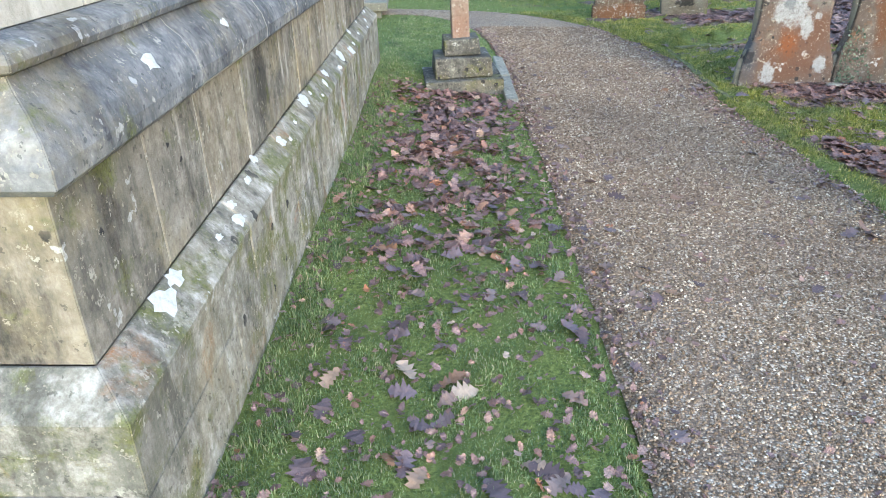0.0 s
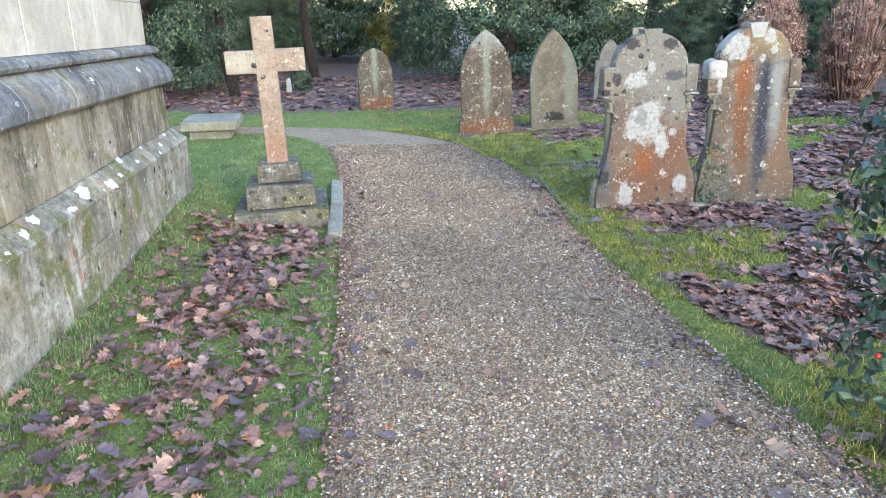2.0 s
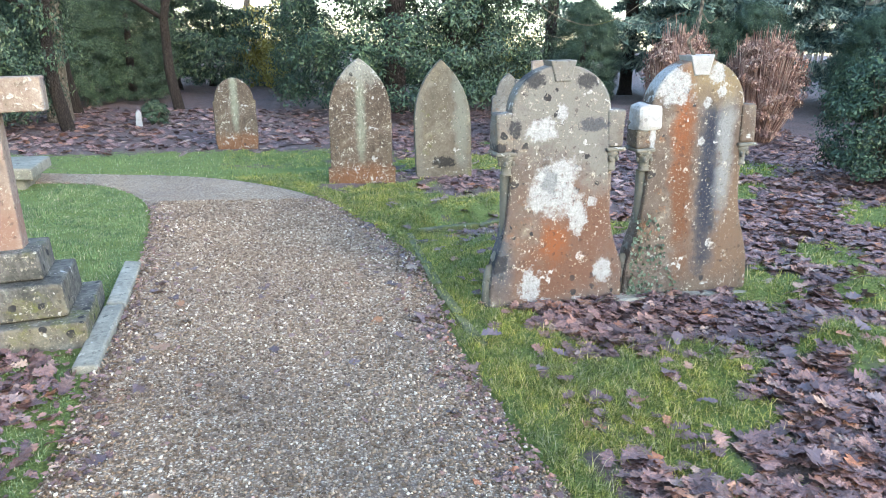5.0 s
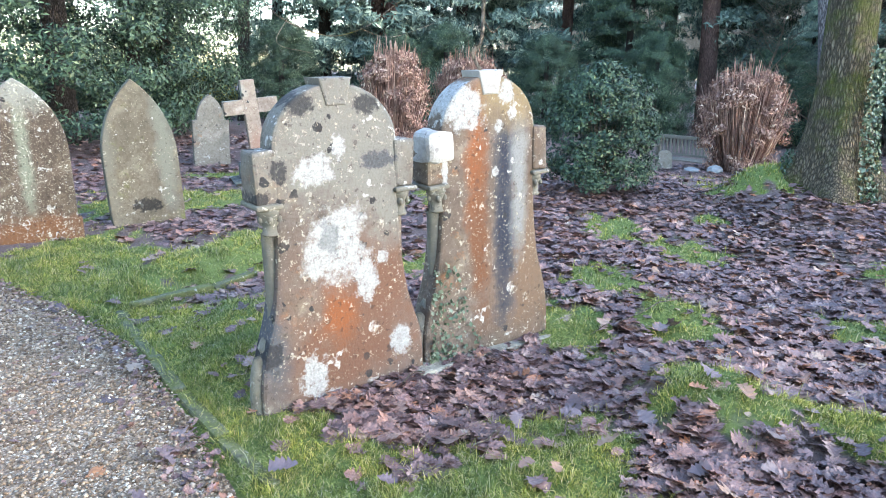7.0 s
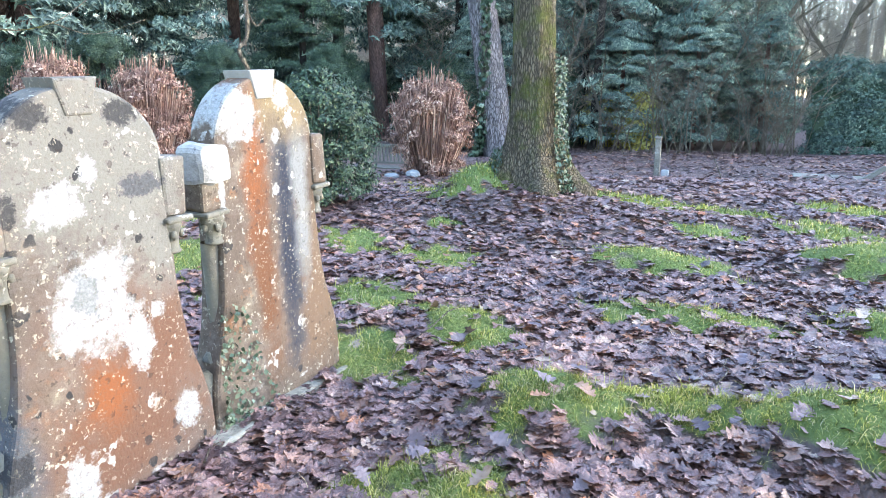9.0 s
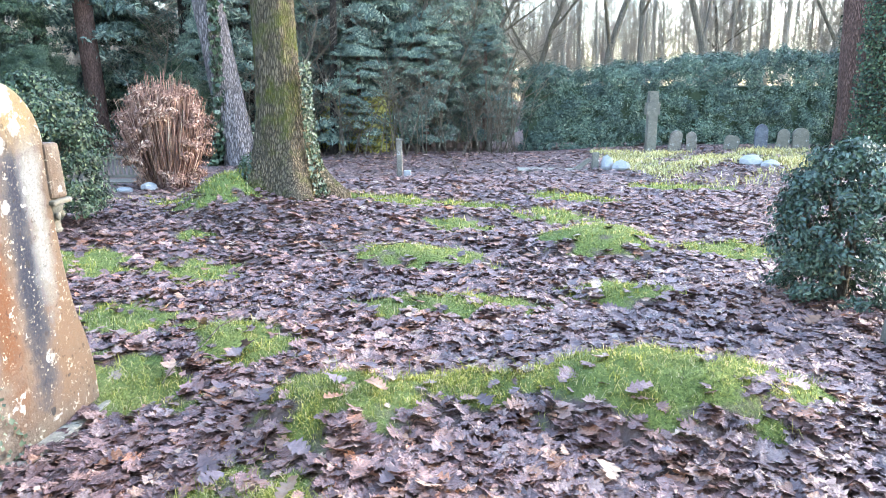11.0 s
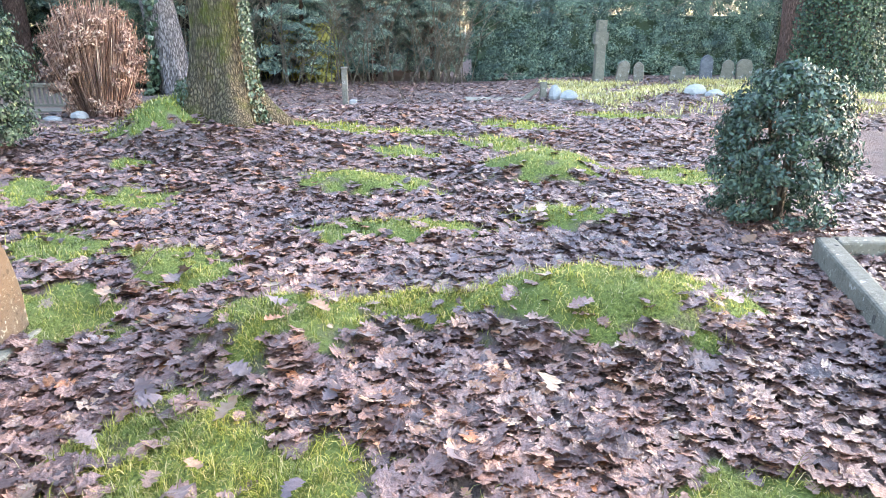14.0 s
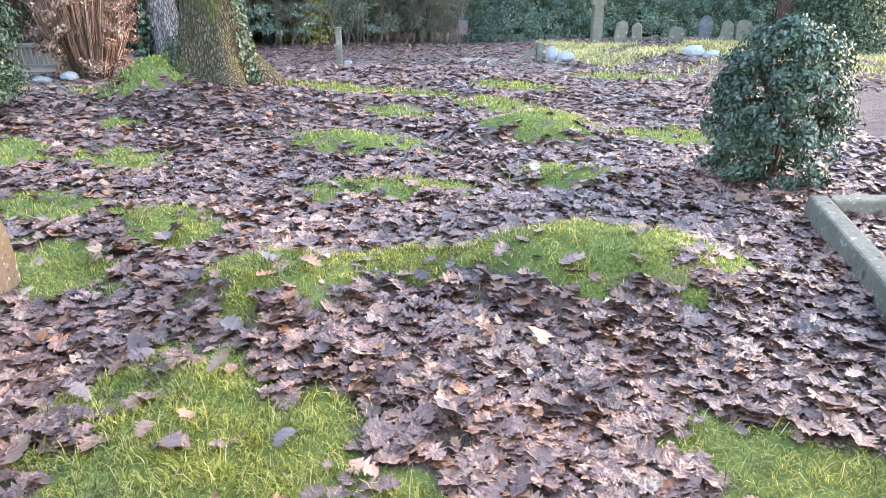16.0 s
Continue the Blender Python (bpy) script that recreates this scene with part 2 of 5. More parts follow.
stone_d = stone_material("headstone_brown_sandstone", (0.138, 0.12, 0.088), (0.085, 0.073, 0.052), (0.195, 0.172, 0.13), white=0.35, green=0.1, grime=0.5,
                         streaks=[((0.16, 0.16, 0.13), 0.22, 0.7, 0.08, 0.6), ((0.15, 0.14, 0.11), -0.3, 0.6, 0.07, 0.6)],
                         # near-black patch paints the shade inside a flaked hollow; the slab stays flat
                         patches=[((0.02, 0.02, 0.02), 0.0, 0.16, 0.13, 0.06)])
stone_pale = stone_material("headstone_pale_limestone", (0.210, 0.189, 0.154), (0.119, 0.105, 0.084), (0.308, 0.287, 0.245), white=0.4, black=0.2, orange=0.1)
rock_pale = stone_material("broken_marble", (0.360, 0.360, 0.348), (0.270, 0.270, 0.264), (0.420, 0.420, 0.414), white=0.0)
lichen_white = stone_material("chalky_white_lichen", (0.62, 0.63, 0.6), (0.42, 0.44, 0.42), (0.74, 0.75, 0.73), white=0.0)
slate_dark = stone_material("dark_granite", (0.12, 0.13, 0.15), (0.08, 0.085, 0.1), (0.2, 0.21, 0.23), white=0.05)


def soil_material():
    m, nt, bsdf, co = material("churchyard_soil", 0.9, 0.25)
    turf = nt.nodes.new("ShaderNodeAttribute")
    turf.attribute_name = "turf"
    fine, mid, broad = fac_noise(nt, co, 60, 5, 0.7), fac_noise(nt, co, 9, 6, 0.7), fac_noise(nt, co, 1.3, 4)
    litter = ramp(nt, fine, (0.25, (0.085, 0.058, 0.05)), (0.5, (0.18, 0.125, 0.11)), (0.75, (0.29, 0.21, 0.19)))
    litter = blend(nt, mask(nt, broad, 0.4, 0.65), litter, ramp(nt, mid, (0.3, (0.08, 0.06, 0.05)), (0.7, (0.21, 0.16, 0.15))))
    grass = ramp(nt, fine, (0.3, (0.05, 0.06, 0.02)), (0.5, (0.17, 0.22, 0.055)), (0.72, (0.31, 0.36, 0.11)))
    grass = blend(nt, mask(nt, broad, 0.42, 0.62), grass, ramp(nt, mid, (0.3, (0.1, 0.14, 0.04)), (0.7, (0.22, 0.27, 0.08))))
    edge = mask(nt, maths(nt, "ADD", turf.outputs["Fac"], maths(nt, "MULTIPLY", maths(nt, "SUBTRACT", mid, 0.5), 0.9)), 0.35, 0.6)
    colour(nt, bsdf, blend(nt, edge, litter, grass))
    relief(nt, bsdf, maths(nt, "ADD", fine, mid), 0.9, 0.03)
    return m


def gravel_material():
    m, nt, bsdf, co = material("pea_gravel", 0.8, 0.3)
    v = node(nt, "ShaderNodeTexVoronoi", Vector=co, Scale=105.0, Randomness=1.0)
    tone = node(nt, "ShaderNodeSeparateColor", Color=v.outputs["Color"]).outputs[0]
    c = ramp(nt, tone, (0.0, (0.15, 0.1, 0.062)), (0.35, (0.33, 0.23, 0.148)), (0.7, (0.47, 0.345, 0.23)), (0.93, (0.73, 0.63, 0.49)))
    c = blend(nt, mask(nt, v.outputs["Distance"], 0.4, 0.8), c, (0.17, 0.12, 0.08))
    c = blend(nt, maths(nt, "MULTIPLY", mask(nt, fac_noise(nt, co, 1.6, 5), 0.42, 0.68), 0.45), c, (0.17, 0.125, 0.1))
    colour(nt, bsdf, c)
    relief(nt, bsdf, maths(nt, "SUBTRACT", 1.0, v.outputs["Distance"]), 0.9, 0.008)
    return m


def scatter_material(name, stops, rough=0.6, spec=0.4, broad=0.0, broad_tones=((0.6, 0.66, 0.62), (1.25, 1.2, 1.05)), fine=30, crinkle=0.004, thin=0.0):
    """For pieces joined in one mesh: each island takes its own tone."""
    m, nt, bsdf, co = material(name, rough, spec)
    r = nt.nodes.new("ShaderNodeNewGeometry").outputs["Random Per Island"]
    c = ramp(nt, r, *stops)
    n = fac_noise(nt, co, fine, 4)
    c = blend(nt, 0.6, c, blend(nt, mask(nt, n, 0.3, 0.7), (0.55, 0.55, 0.55), (1.35, 1.35, 1.35)), "MULTIPLY")
    if broad:
        c = blend(nt, 0.8, c, ramp(nt, fac_noise(nt, co, broad, 3), (0.36, broad_tones[0]), (0.64, broad_tones[1])), "MULTIPLY")
    colour(nt, bsdf, c)
    relief(nt, bsdf, n, 0.5, crinkle)
    if thin:                    # light shines through thin blades
        glow = node(nt, "ShaderNodeBsdfTranslucent", Color=c)
        both = nt.nodes.new("ShaderNodeMixShader")
        both.inputs[0].default_value = thin
        nt.links.new(bsdf.outputs[0], both.inputs[1])
        nt.links.new(glow.outputs[0], both.inputs[2])
        nt.links.new(both.outputs[0], nt.nodes["Material Output"].inputs["Surface"])
    return m


LEAF_TONES = [(0.0, (0.085, 0.055, 0.053)), (0.3, (0.185, 0.112, 0.1)), (0.58, (0.25, 0.16, 0.142)), (0.76, (0.27, 0.15, 0.108)), (0.9, (0.37, 0.265, 0.218)), (0.96, (0.36, 0.15, 0.065)), (1.0, (0.5, 0.4, 0.3))]
leaf_material = scatter_material("wet_oak_leaf", LEAF_TONES, 0.33, 0.6, broad=1.1, broad_tones=((0.78, 0.77, 0.84), (1.26, 1.08, 0.98)), fine=48, crinkle=0.04)
grass_material = scatter_material("grass_blade", [(0.0, (0.11, 0.16, 0.075)), (0.45, (0.225, 0.325, 0.14)), (0.8, (0.36, 0.45, 0.22)), (0.92, (0.5, 0.47, 0.29)), (1.0, (0.64, 0.57, 0.42))], 0.55, 0.3, broad=4.5, thin=0.4)
moss_material = scatter_material("mossy_grass", [(0.0, (0.075, 0.085, 0.025)), (0.35, (0.22, 0.265, 0.065)), (0.65, (0.4, 0.43, 0.12)), (0.82, (0.52, 0.48, 0.19)), (1.0, (0.68, 0.59, 0.4))], 0.6, 0.25, broad=3.6, broad_tones=((0.68, 0.76, 0.8), (1.5, 1.3, 0.85)), thin=0.4)
# dry grass, its yellow lightened to paint in a patch of sunlight
sunlit_straw_material = scatter_material("dry_grass_painted_sun", [(0.0, (0.3, 0.26, 0.08)), (0.5, (0.58, 0.49, 0.2)), (1.0, (0.75, 0.66, 0.38))], 0.65, 0.25, broad=1.2)
pebble_material = scatter_material("pebble", [(0.0, (0.12, 0.078, 0.048)), (0.35, (0.235, 0.16, 0.1)), (0.7, (0.37, 0.265, 0.175)), (0.9, (0.5, 0.39, 0.28)), (1.0, (0.82, 0.74, 0.6))], 0.55, 0.4, broad=1.4, broad_tones=((0.7, 0.68, 0.66), (1.12, 1.1, 1.06)), fine=120)
yew_material = scatter_material("yew_needles", [(0.0, (0.014, 0.03, 0.02)), (0.5, (0.04, 0.075, 0.045)), (0.85, (0.085, 0.135, 0.075)), (1.0, (0.19, 0.23, 0.13))], 0.5, 0.35, broad=0.8)
conifer_material = scatter_material("blue_green_conifer", [(0.0, (0.06, 0.1, 0.09)), (0.45, (0.165, 0.235, 0.205)), (0.8, (0.3, 0.385, 0.325)), (1.0, (0.5, 0.55, 0.44))], 0.5, 0.4, broad=0.5, broad_tones=((0.45, 0.52, 0.52), (1.5, 1.42, 1.2)), thin=0.25)
holly_material = scatter_material("glossy_holly", [(0.0, (0.02, 0.042, 0.03)), (0.5, (0.05, 0.095, 0.065)), (0.88, (0.09, 0.15, 0.105)), (1.0, (0.18, 0.24, 0.17))], 0.34, 0.5, broad=2.0)
copper_material = scatter_material("dead_copper_twigs", [(0.0, (0.13, 0.072, 0.058)), (0.5, (0.33, 0.195, 0.15)), (0.88, (0.47, 0.31, 0.24)), (1.0, (0.66, 0.53, 0.42))], 0.7, 0.2, broad=2.6, broad_tones=((0.6, 0.58, 0.6), (1.3, 1.22, 1.1)))
ivy_material = scatter_material("ivy_leaf", [(0.0, (0.03, 0.055, 0.03)), (0.6, (0.07, 0.11, 0.06)), (1.0, (0.16, 0.2, 0.14))], 0.4, 0.5)
hedge_material = scatter_material("hedge_needles", [(0.0, (0.03, 0.055, 0.043)), (0.5, (0.09, 0.145, 0.115)), (0.9, (0.16, 0.23, 0.18)), (1.0, (0.28, 0.32, 0.23))], 0.5, 0.4, broad=1.1, broad_tones=((0.5, 0.56, 0.56), (1.4, 1.34, 1.15)))
# yellow leaves brightened so that the colour itself holds the low sun
sunlit_autumn_material = scatter_material("yellow_undergrowth_painted_sun", [(0.0, (0.25, 0.2, 0.05)), (0.5, (0.45, 0.36, 0.08)), (1.0, (0.55, 0.5, 0.2))], 0.6, 0.3, broad=1.0)


def bark_material(name, dark, base, moss=0.0, scale=1.0):
    m, nt, bsdf, co = material(name, 0.9, 0.2)
    stretched = node(nt, "ShaderNodeMapping", Vector=co)
    stretched.inputs["Scale"].default_value = (1.0, 1.0, 0.26)
    ridge = fac_noise(nt, stretched.outputs[0], 30 * scale, 7, 0.75, 1.2)
    v = node(nt, "ShaderNodeTexVoronoi", Vector=stretched.outputs[0], Scale=42.0 * scale)
    v.feature = "DISTANCE_TO_EDGE"
    uneven = maths(nt, "ADD", v.outputs["Distance"], maths(nt, "MULTIPLY", maths(nt, "SUBTRACT", ridge, 0.5), 0.7))
    crack = maths(nt, "ADD", 0.15, maths(nt, "MULTIPLY", 0.85, mask(nt, uneven, 0.0, 0.25)))
    c = blend(nt, crack, dark, ramp(nt, ridge, (0.3, tuple(0.6 * x for x in base)), (0.55, base), (0.8, tuple(min(1, 1.5 * x) for x in base))))
    if moss:
        g = mask(nt, fac_noise(nt, co, 2.2, 6, 0.7), 0.64 - moss * 0.3, 0.78 - moss * 0.25)
        c = blend(nt, g, c, ramp(nt, ridge, (0.3, (0.06, 0.075, 0.015)), (0.7, (0.16, 0.17, 0.04))))
    colour(nt, bsdf, c)
    relief(nt, bsdf, maths(nt, "ADD", crack, maths(nt, "MULTIPLY", ridge, 0.6)), 1.0, 0.035)
    return m


oak_bark = bark_material("mossy_oak_bark", (0.05, 0.042, 0.027), (0.22, 0.175, 0.115), moss=0.6)
pine_bark = bark_material("grey_pine_bark", (0.07, 0.06, 0.06), (0.3, 0.26, 0.25), scale=0.5)
red_bark = bark_material("red_pine_bark", (0.09, 0.05, 0.04), (0.24, 0.14, 0.11), scale=0.7)
dark_bark = bark_material("dark_bark", (0.025, 0.02, 0.016), (0.075, 0.06, 0.05))
pale_bark = bark_material("pale_bare_bark", (0.12, 0.1, 0.075), (0.3, 0.25, 0.19), moss=0.2)
# low sun on the distant trees is put into this paler bark colour
far_bark = bark_material("far_bark_painted_sun", (0.32, 0.26, 0.2), (0.6, 0.5, 0.39))
soil, gravel = soil_material(), gravel_material()


def wood_material():
    m, nt, bsdf, co = material("weathered_teak", 0.8, 0.3)
    s = node(nt, "ShaderNodeMapping", Vector=co)
    s.inputs["Scale"].default_value = (8.0, 1.0, 8.0)
    n = fac_noise(nt, s.outputs[0], 9, 5)
    colour(nt, bsdf, ramp(nt, n, (0.3, (0.1, 0.09, 0.07)), (0.7, (0.22, 0.2, 0.16))))
    relief(nt, bsdf, n, 0.4, 0.004)
    return m


teak = wood_material()
berry_red, _nt, _bsdf, _co = material("red_berry", 0.3, 0.5)
colour(_nt, _bsdf, ramp(_nt, fac_noise(_nt, _co, 60), (0.3, (0.3, 0.02, 0.015)), (0.7, (0.5, 0.05, 0.03))))


# ---------------------------------------------------------------- mesh helpers
def part(name, bm, mat, parent=None, label="", smooth=False):
    me = bpy.data.meshes.new(name)
    if smooth:
        for f in bm.faces:
            f.smooth = True
    bm.to_mesh(me)
    bm.free()
    me.materials.append(mat)
    ob = new(name, me)
    if parent:
        ob.parent = parent
    if label:
        ob["label"] = label
    return ob


def raw(name, verts, faces, mat, parent=None, smooth=False):
    """A mesh from arrays: verts (n, 3), faces (m, 3 or 4)."""
    verts, faces = np.asarray(verts, dtype=np.float32), np.asarray(faces, dtype=np.int32)
    me = bpy.data.meshes.new(name)
    k = faces.shape[1]
    me.vertices.add(len(verts))
    me.vertices.foreach_set("co", verts.ravel())
    me.loops.add(faces.size)
    me.loops.foreach_set("vertex_index", faces.ravel())
    me.polygons.add(len(faces))
    me.polygons.foreach_set("loop_start", np.arange(0, faces.size, k, dtype=np.int32))
    me.update(calc_edges=True)
    if smooth:
        me.polygons.foreach_set("use_smooth", np.ones(len(faces), dtype=bool))
    me.materials.append(mat)
    ob = new(name, me)
    if parent:
        ob.parent = parent
    return ob


def empty(name, x, y, z, rz=0.0, rx=0.0, ry=0.0):
    ob = new(name)
    ob.matrix_basis = pose(x, y, z, rx, ry, rz)
    ob.empty_display_size = 0.1
    return ob


def box(x0, x1, y0, y1, z0, z1, bevel=0.0, taper=0.0, bm=None, jitter=0.0):
    bm = bm or bmesh.new()
    made = bmesh.ops.create_cube(bm, size=1.0)["verts"]
    for v in made:
        top = v.co.z > 0
        sx = sy = 1.0 - (taper if top else 0.0)
        v.co = Vector(((x0 + x1) / 2 + v.co.x * (x1 - x0) * sx, (y0 + y1) / 2 + v.co.y * (y1 - y0) * sy, z1 if top else z0))
        v.co += Vector((random.uniform(-jitter, jitter), random.uniform(-jitter, jitter), random.uniform(-jitter, jitter)))
    if bevel:
        edges = list({e for v in made for e in v.link_edges})
        bmesh.ops.bevel(bm, geom=edges, offset=bevel, segments=2, profile=0.5, affect="EDGES")
    return bm


def slab_outline(outline, depth, bevel=0.012, bm=None):
    """A standing slab: the outline in x and z, thickness along y round 0, front at -depth / 2."""
    bm = bm or bmesh.new()
    front = [bm.verts.new((x, -depth / 2, z)) for x, z in outline]
    back = [bm.verts.new((x, depth / 2, z)) for x, z in outline]
    bm.faces.new(front)
    bm.faces.new(back[::-1])
    for i in range(len(outline)):
        j = (i + 1) % len(outline)
        bm.faces.new((front[j], front[i], back[i], back[j]))
    bmesh.ops.recalc_face_normals(bm, faces=bm.faces)
    if bevel:
        ring = [e for e in bm.edges if abs(e.verts[0].co.y - e.verts[1].co.y) < 1e-6]
        bmesh.ops.bevel(bm, geom=ring, offset=bevel, segments=2, profile=0.5, affect="EDGES")
    return bm


def smooth_line(points, steps=8):
    """Catmull-Rom through points of any dimension."""
    p = [np.array(q, dtype=float) for q in points]
    p = [2 * p[0] - p[1], *p, 2 * p[-1] - p[-2]]
    out = []
    for i in range(1, len(p) - 2):
        for s in range(steps):
            t = s / steps
            out.append(0.5 * (2 * p[i] + (p[i + 1] - p[i - 1]) * t + (2 * p[i - 1] - 5 * p[i] + 4 * p[i + 1] - p[i + 2]) * t * t + (3 * p[i] - p[i - 1] - 3 * p[i + 1] + p[i + 2]) * t ** 3))
    out.append(p[-2])
    return out


def tubes(paths, sides=6):
    """Vertices and quads of tapered tubes: each path a list of (x, y, z, radius)."""
    verts, faces = [], []
    for path in paths:
        pts = np.array(path, dtype=float)
        start = len(verts)
        for i, (x, y, z, r) in enumerate(pts):
            d = pts[min(i + 1, len(pts) - 1), :3] - pts[max(i - 1, 0), :3]
            d = d / (np.linalg.norm(d) + 1e-9)
            side = np.cross(d, (0.31, 0.17, 0.93) if abs(d[2]) < 0.9 else (1.0, 0.1, 0.0))
            side /= np.linalg.norm(side) + 1e-9
            up = np.cross(side, d)
            for k in range(sides):
                a = 2 * math.pi * k / sides
                verts.append(np.array((x, y, z)) + r * (math.cos(a) * side + math.sin(a) * up))
        for i in range(len(pts) - 1):
            for k in range(sides):
                a, b = start + i * sides + k, start + i * sides + (k + 1) % sides
                faces.append((a, b, b + sides, a + sides))
    return np.array(verts), np.array(faces)


# ---------------------------------------------------------------- the lie of the land
LEVELS = np.array([(-0.85, -1, 0.03), (-0.82, 6.3, 0.05), (0.2, 0, -0.05), (0.2, 6, -0.09), (1.5, 0, -0.09), (1.5, 6, -0.1), (2.2, 8, -0.1), (0, 10, -0.07), (-2, 10.6, -0.1), (0, 14, -0.1),
                   (3.2, 6.05, -0.03), (4.2, 6.05, 0.02), (3.72, 5.72, -0.01), (4.2, 4.93, 0.08), (4.83, 5.97, 0.06), (5.36, 6.29, 0.06), (4.85, 4.18, 0.09), (5, 3.55, 0.12), (4.76, 2.42, 0.11), (8.3, 6.3, 0.25),
                   (2.6, 3, -0.05), (10, 5, 0.25), (15.8, 6.25, -0.31), (15.2, 2.2, -0.03)])
LEVELS_FAR = np.array([(12.2, 10, -0.1), (20, 0.4, -0.05), (7, 8.4, 0.13), (2.5, 10.4, -0.09), (5.6, 15, -0.2), (25, 20, -0.3), (25, -10, 0.1), (14.5, 11.6, -0.6), (23, 4, -0.25), (13.7, 0, 0.22), (20.3, -2.5, 0.02), (19, 11.5, -0.35),
                       (0.8, 13.2, -0.12), (6.7, 16, -0.05), (-10, 12, -0.05)])
LEVELS = np.concatenate([LEVELS, LEVELS_FAR])
# grassy grave mounds: x, y, length, width, height, turn in degrees
MOUNDS = np.array([(4.02, 4.92, 0.34, 0.26, 0.13, 80), (4.2, 4.42, 0.3, 0.22, 0.07, 80), (4.2, 3.6, 0.62, 0.32, 0.19, 88), (5.45, 4.55, 0.55, 0.24, 0.06, 85), (5.65, 3.5, 0.4, 0.22, 0.1, 85), (6.7, 4.85, 0.6, 0.28, 0.08, 82), (7.2, 3.42, 0.5, 0.4, 0.19, 85),
                   (3.1, 8.6, 0.8, 0.35, 0.13, 20), (3.3, 4.8, 0.6, 0.4, 0.03, 30), (8.3, 6.6, 0.7, 0.7, 0.12, 0), (8.45, 7.1, 0.5, 0.42, 0.26, 0), (4.85, 5.65, 0.4, 0.3, 0.05, 60), (2.95, 7.1, 0.55, 0.6, 0.07, 0)])


def height(x, y):
    x, y = np.asarray(x, dtype=float), np.asarray(y, dtype=float)
    top, below = np.zeros_like(x), np.zeros_like(x)
    for cx, cy, cz in LEVELS:
        w = 1.0 / ((x - cx) ** 2 + (y - cy) ** 2 + 0.15) ** 1.6
        top, below = top + w * cz, below + w
    z = top / below
    for cx, cy, l, w, h, turn in MOUNDS:
        c, s = math.cos(radians(turn)), math.sin(radians(turn))
        u, v = ((x - cx) * c + (y - cy) * s) / l, (-(x - cx) * s + (y - cy) * c) / w
        z = z + h * np.exp(-(u * u + v * v) ** 1.5)
    rough = np.clip((x - 2.5) / 0.8, 0, 1)
    z = z + rough * 0.018 * (np.sin(x * 4.1 + 1.3 * np.sin(y * 2.3)) * np.sin(y * 3.7 + x * 1.1)) + rough * 0.012 * np.sin(x * 11 + y * 3) * np.sin(y * 13 - x * 2) + rough * 0.008 * np.sin(x * 27 + 2 * np.sin(y * 9)) * np.sin(y * 25 - x * 4)
    return z


def h1(x, y):
    return float(height(np.array([x]), np.array([y]))[0])


EDGES = [(0.57, -3.5, 2.8, -3.5), (0.57, 1.2, 2.66, 1.2), (0.55, 2.8, 2.46, 2.8), (0.54, 4.2, 2.3, 4.2), (0.5, 5.5, 2.25, 5.5), (0.46, 6.6, 2.32, 6.6), (0.42, 7.5, 2.3, 7.6), (0.33, 8.5, 2.05, 8.6),
         (0.12, 9.5, 1.65, 9.75), (-0.3, 10.2, 0.75, 10.6), (-0.9, 10.55, -0.5, 11.0), (-2.5, 10.85, -2.4, 11.45), (-9.0, 11.2, -9.0, 12.2)]
STRIP = np.array(smooth_line(EDGES, 14))
POLYGON = np.concatenate([STRIP[:, :2], STRIP[::-1, 2:]])


def on_path(x, y, grow=0.0):
    x, y = np.asarray(x, dtype=float), np.asarray(y, dtype=float)
    inside = np.zeros(x.shape, dtype=bool)
    px, py = POLYGON[:, 0], POLYGON[:, 1]
    for i in range(len(POLYGON)):
        j = i - 1
        if py[i] == py[j]:
            continue
        crosses = ((py[i] > y) != (py[j] > y)) & (x < (px[j] - px[i]) * (y - py[i]) / (py[j] - py[i]) + px[i])
        inside ^= crosses
    return inside


# turf on the littered side: x, y, long, wide, turn
TURF = np.array([(4.02, 4.92, 0.36, 0.24, 80), (4.2, 4.42, 0.26, 0.2, 80), (4.2, 3.6, 0.64, 0.3, 88), (5.45, 4.55, 0.58, 0.24, 85), (5.65, 3.5, 0.42, 0.2, 85), (6.7, 4.85, 0.6, 0.28, 82), (7.2, 3.42, 0.52, 0.42, 85), (5.2, 6.48, 0.36, 0.24, 60), (4.85, 5.65, 0.42, 0.26, 55),
                 (6.25, 6.5, 0.4, 0.26, 60), (7.9, 4.65, 0.36, 0.2, 85), (8.4, 3.7, 0.4, 0.26, 85), (7.25, 6.95, 0.2, 0.12, 60), (3.0, 4.85, 0.52, 0.34, 75), (3.0, 3.25, 0.34, 0.22, 60)])
TURF_2 = np.array([(3.15, 5.05, 0.55, 0.3, 20), (2.5, 5.5, 0.28, 0.9, 0), (2.55, 8.3, 0.35, 1.2, 10), (3.3, 8.5, 0.9, 0.4, 25), (4.3, 7.6, 0.5, 0.3, 10), (4.35, 6.0, 0.4, 0.2, 60), (9.2, 7.6, 0.9, 0.5, 80), (9.0, 5.6, 0.7, 0.3, 60),
                   (8.8, 4.6, 0.5, 0.2, 85)])
TURF_3 = np.array([(2.3, 9.6, 0.9, 0.35, 40), (4.0, 11.3, 1.2, 0.5, 10), (0.6, 12.2, 2.5, 0.7, 5), (6.5, 9.5, 0.9, 0.5, 20), (10.6, 8.6, 1.2, 0.4, 70), (7.2, 2.2, 0.6, 0.3, 80), (9.6, 3.4, 0.5, 0.25, 85), (11.2, 1.8, 0.7, 0.4, 85), (2.9, 2.2, 0.3, 0.6, 10), (8.4, 7.05, 0.55, 0.45, 20)])
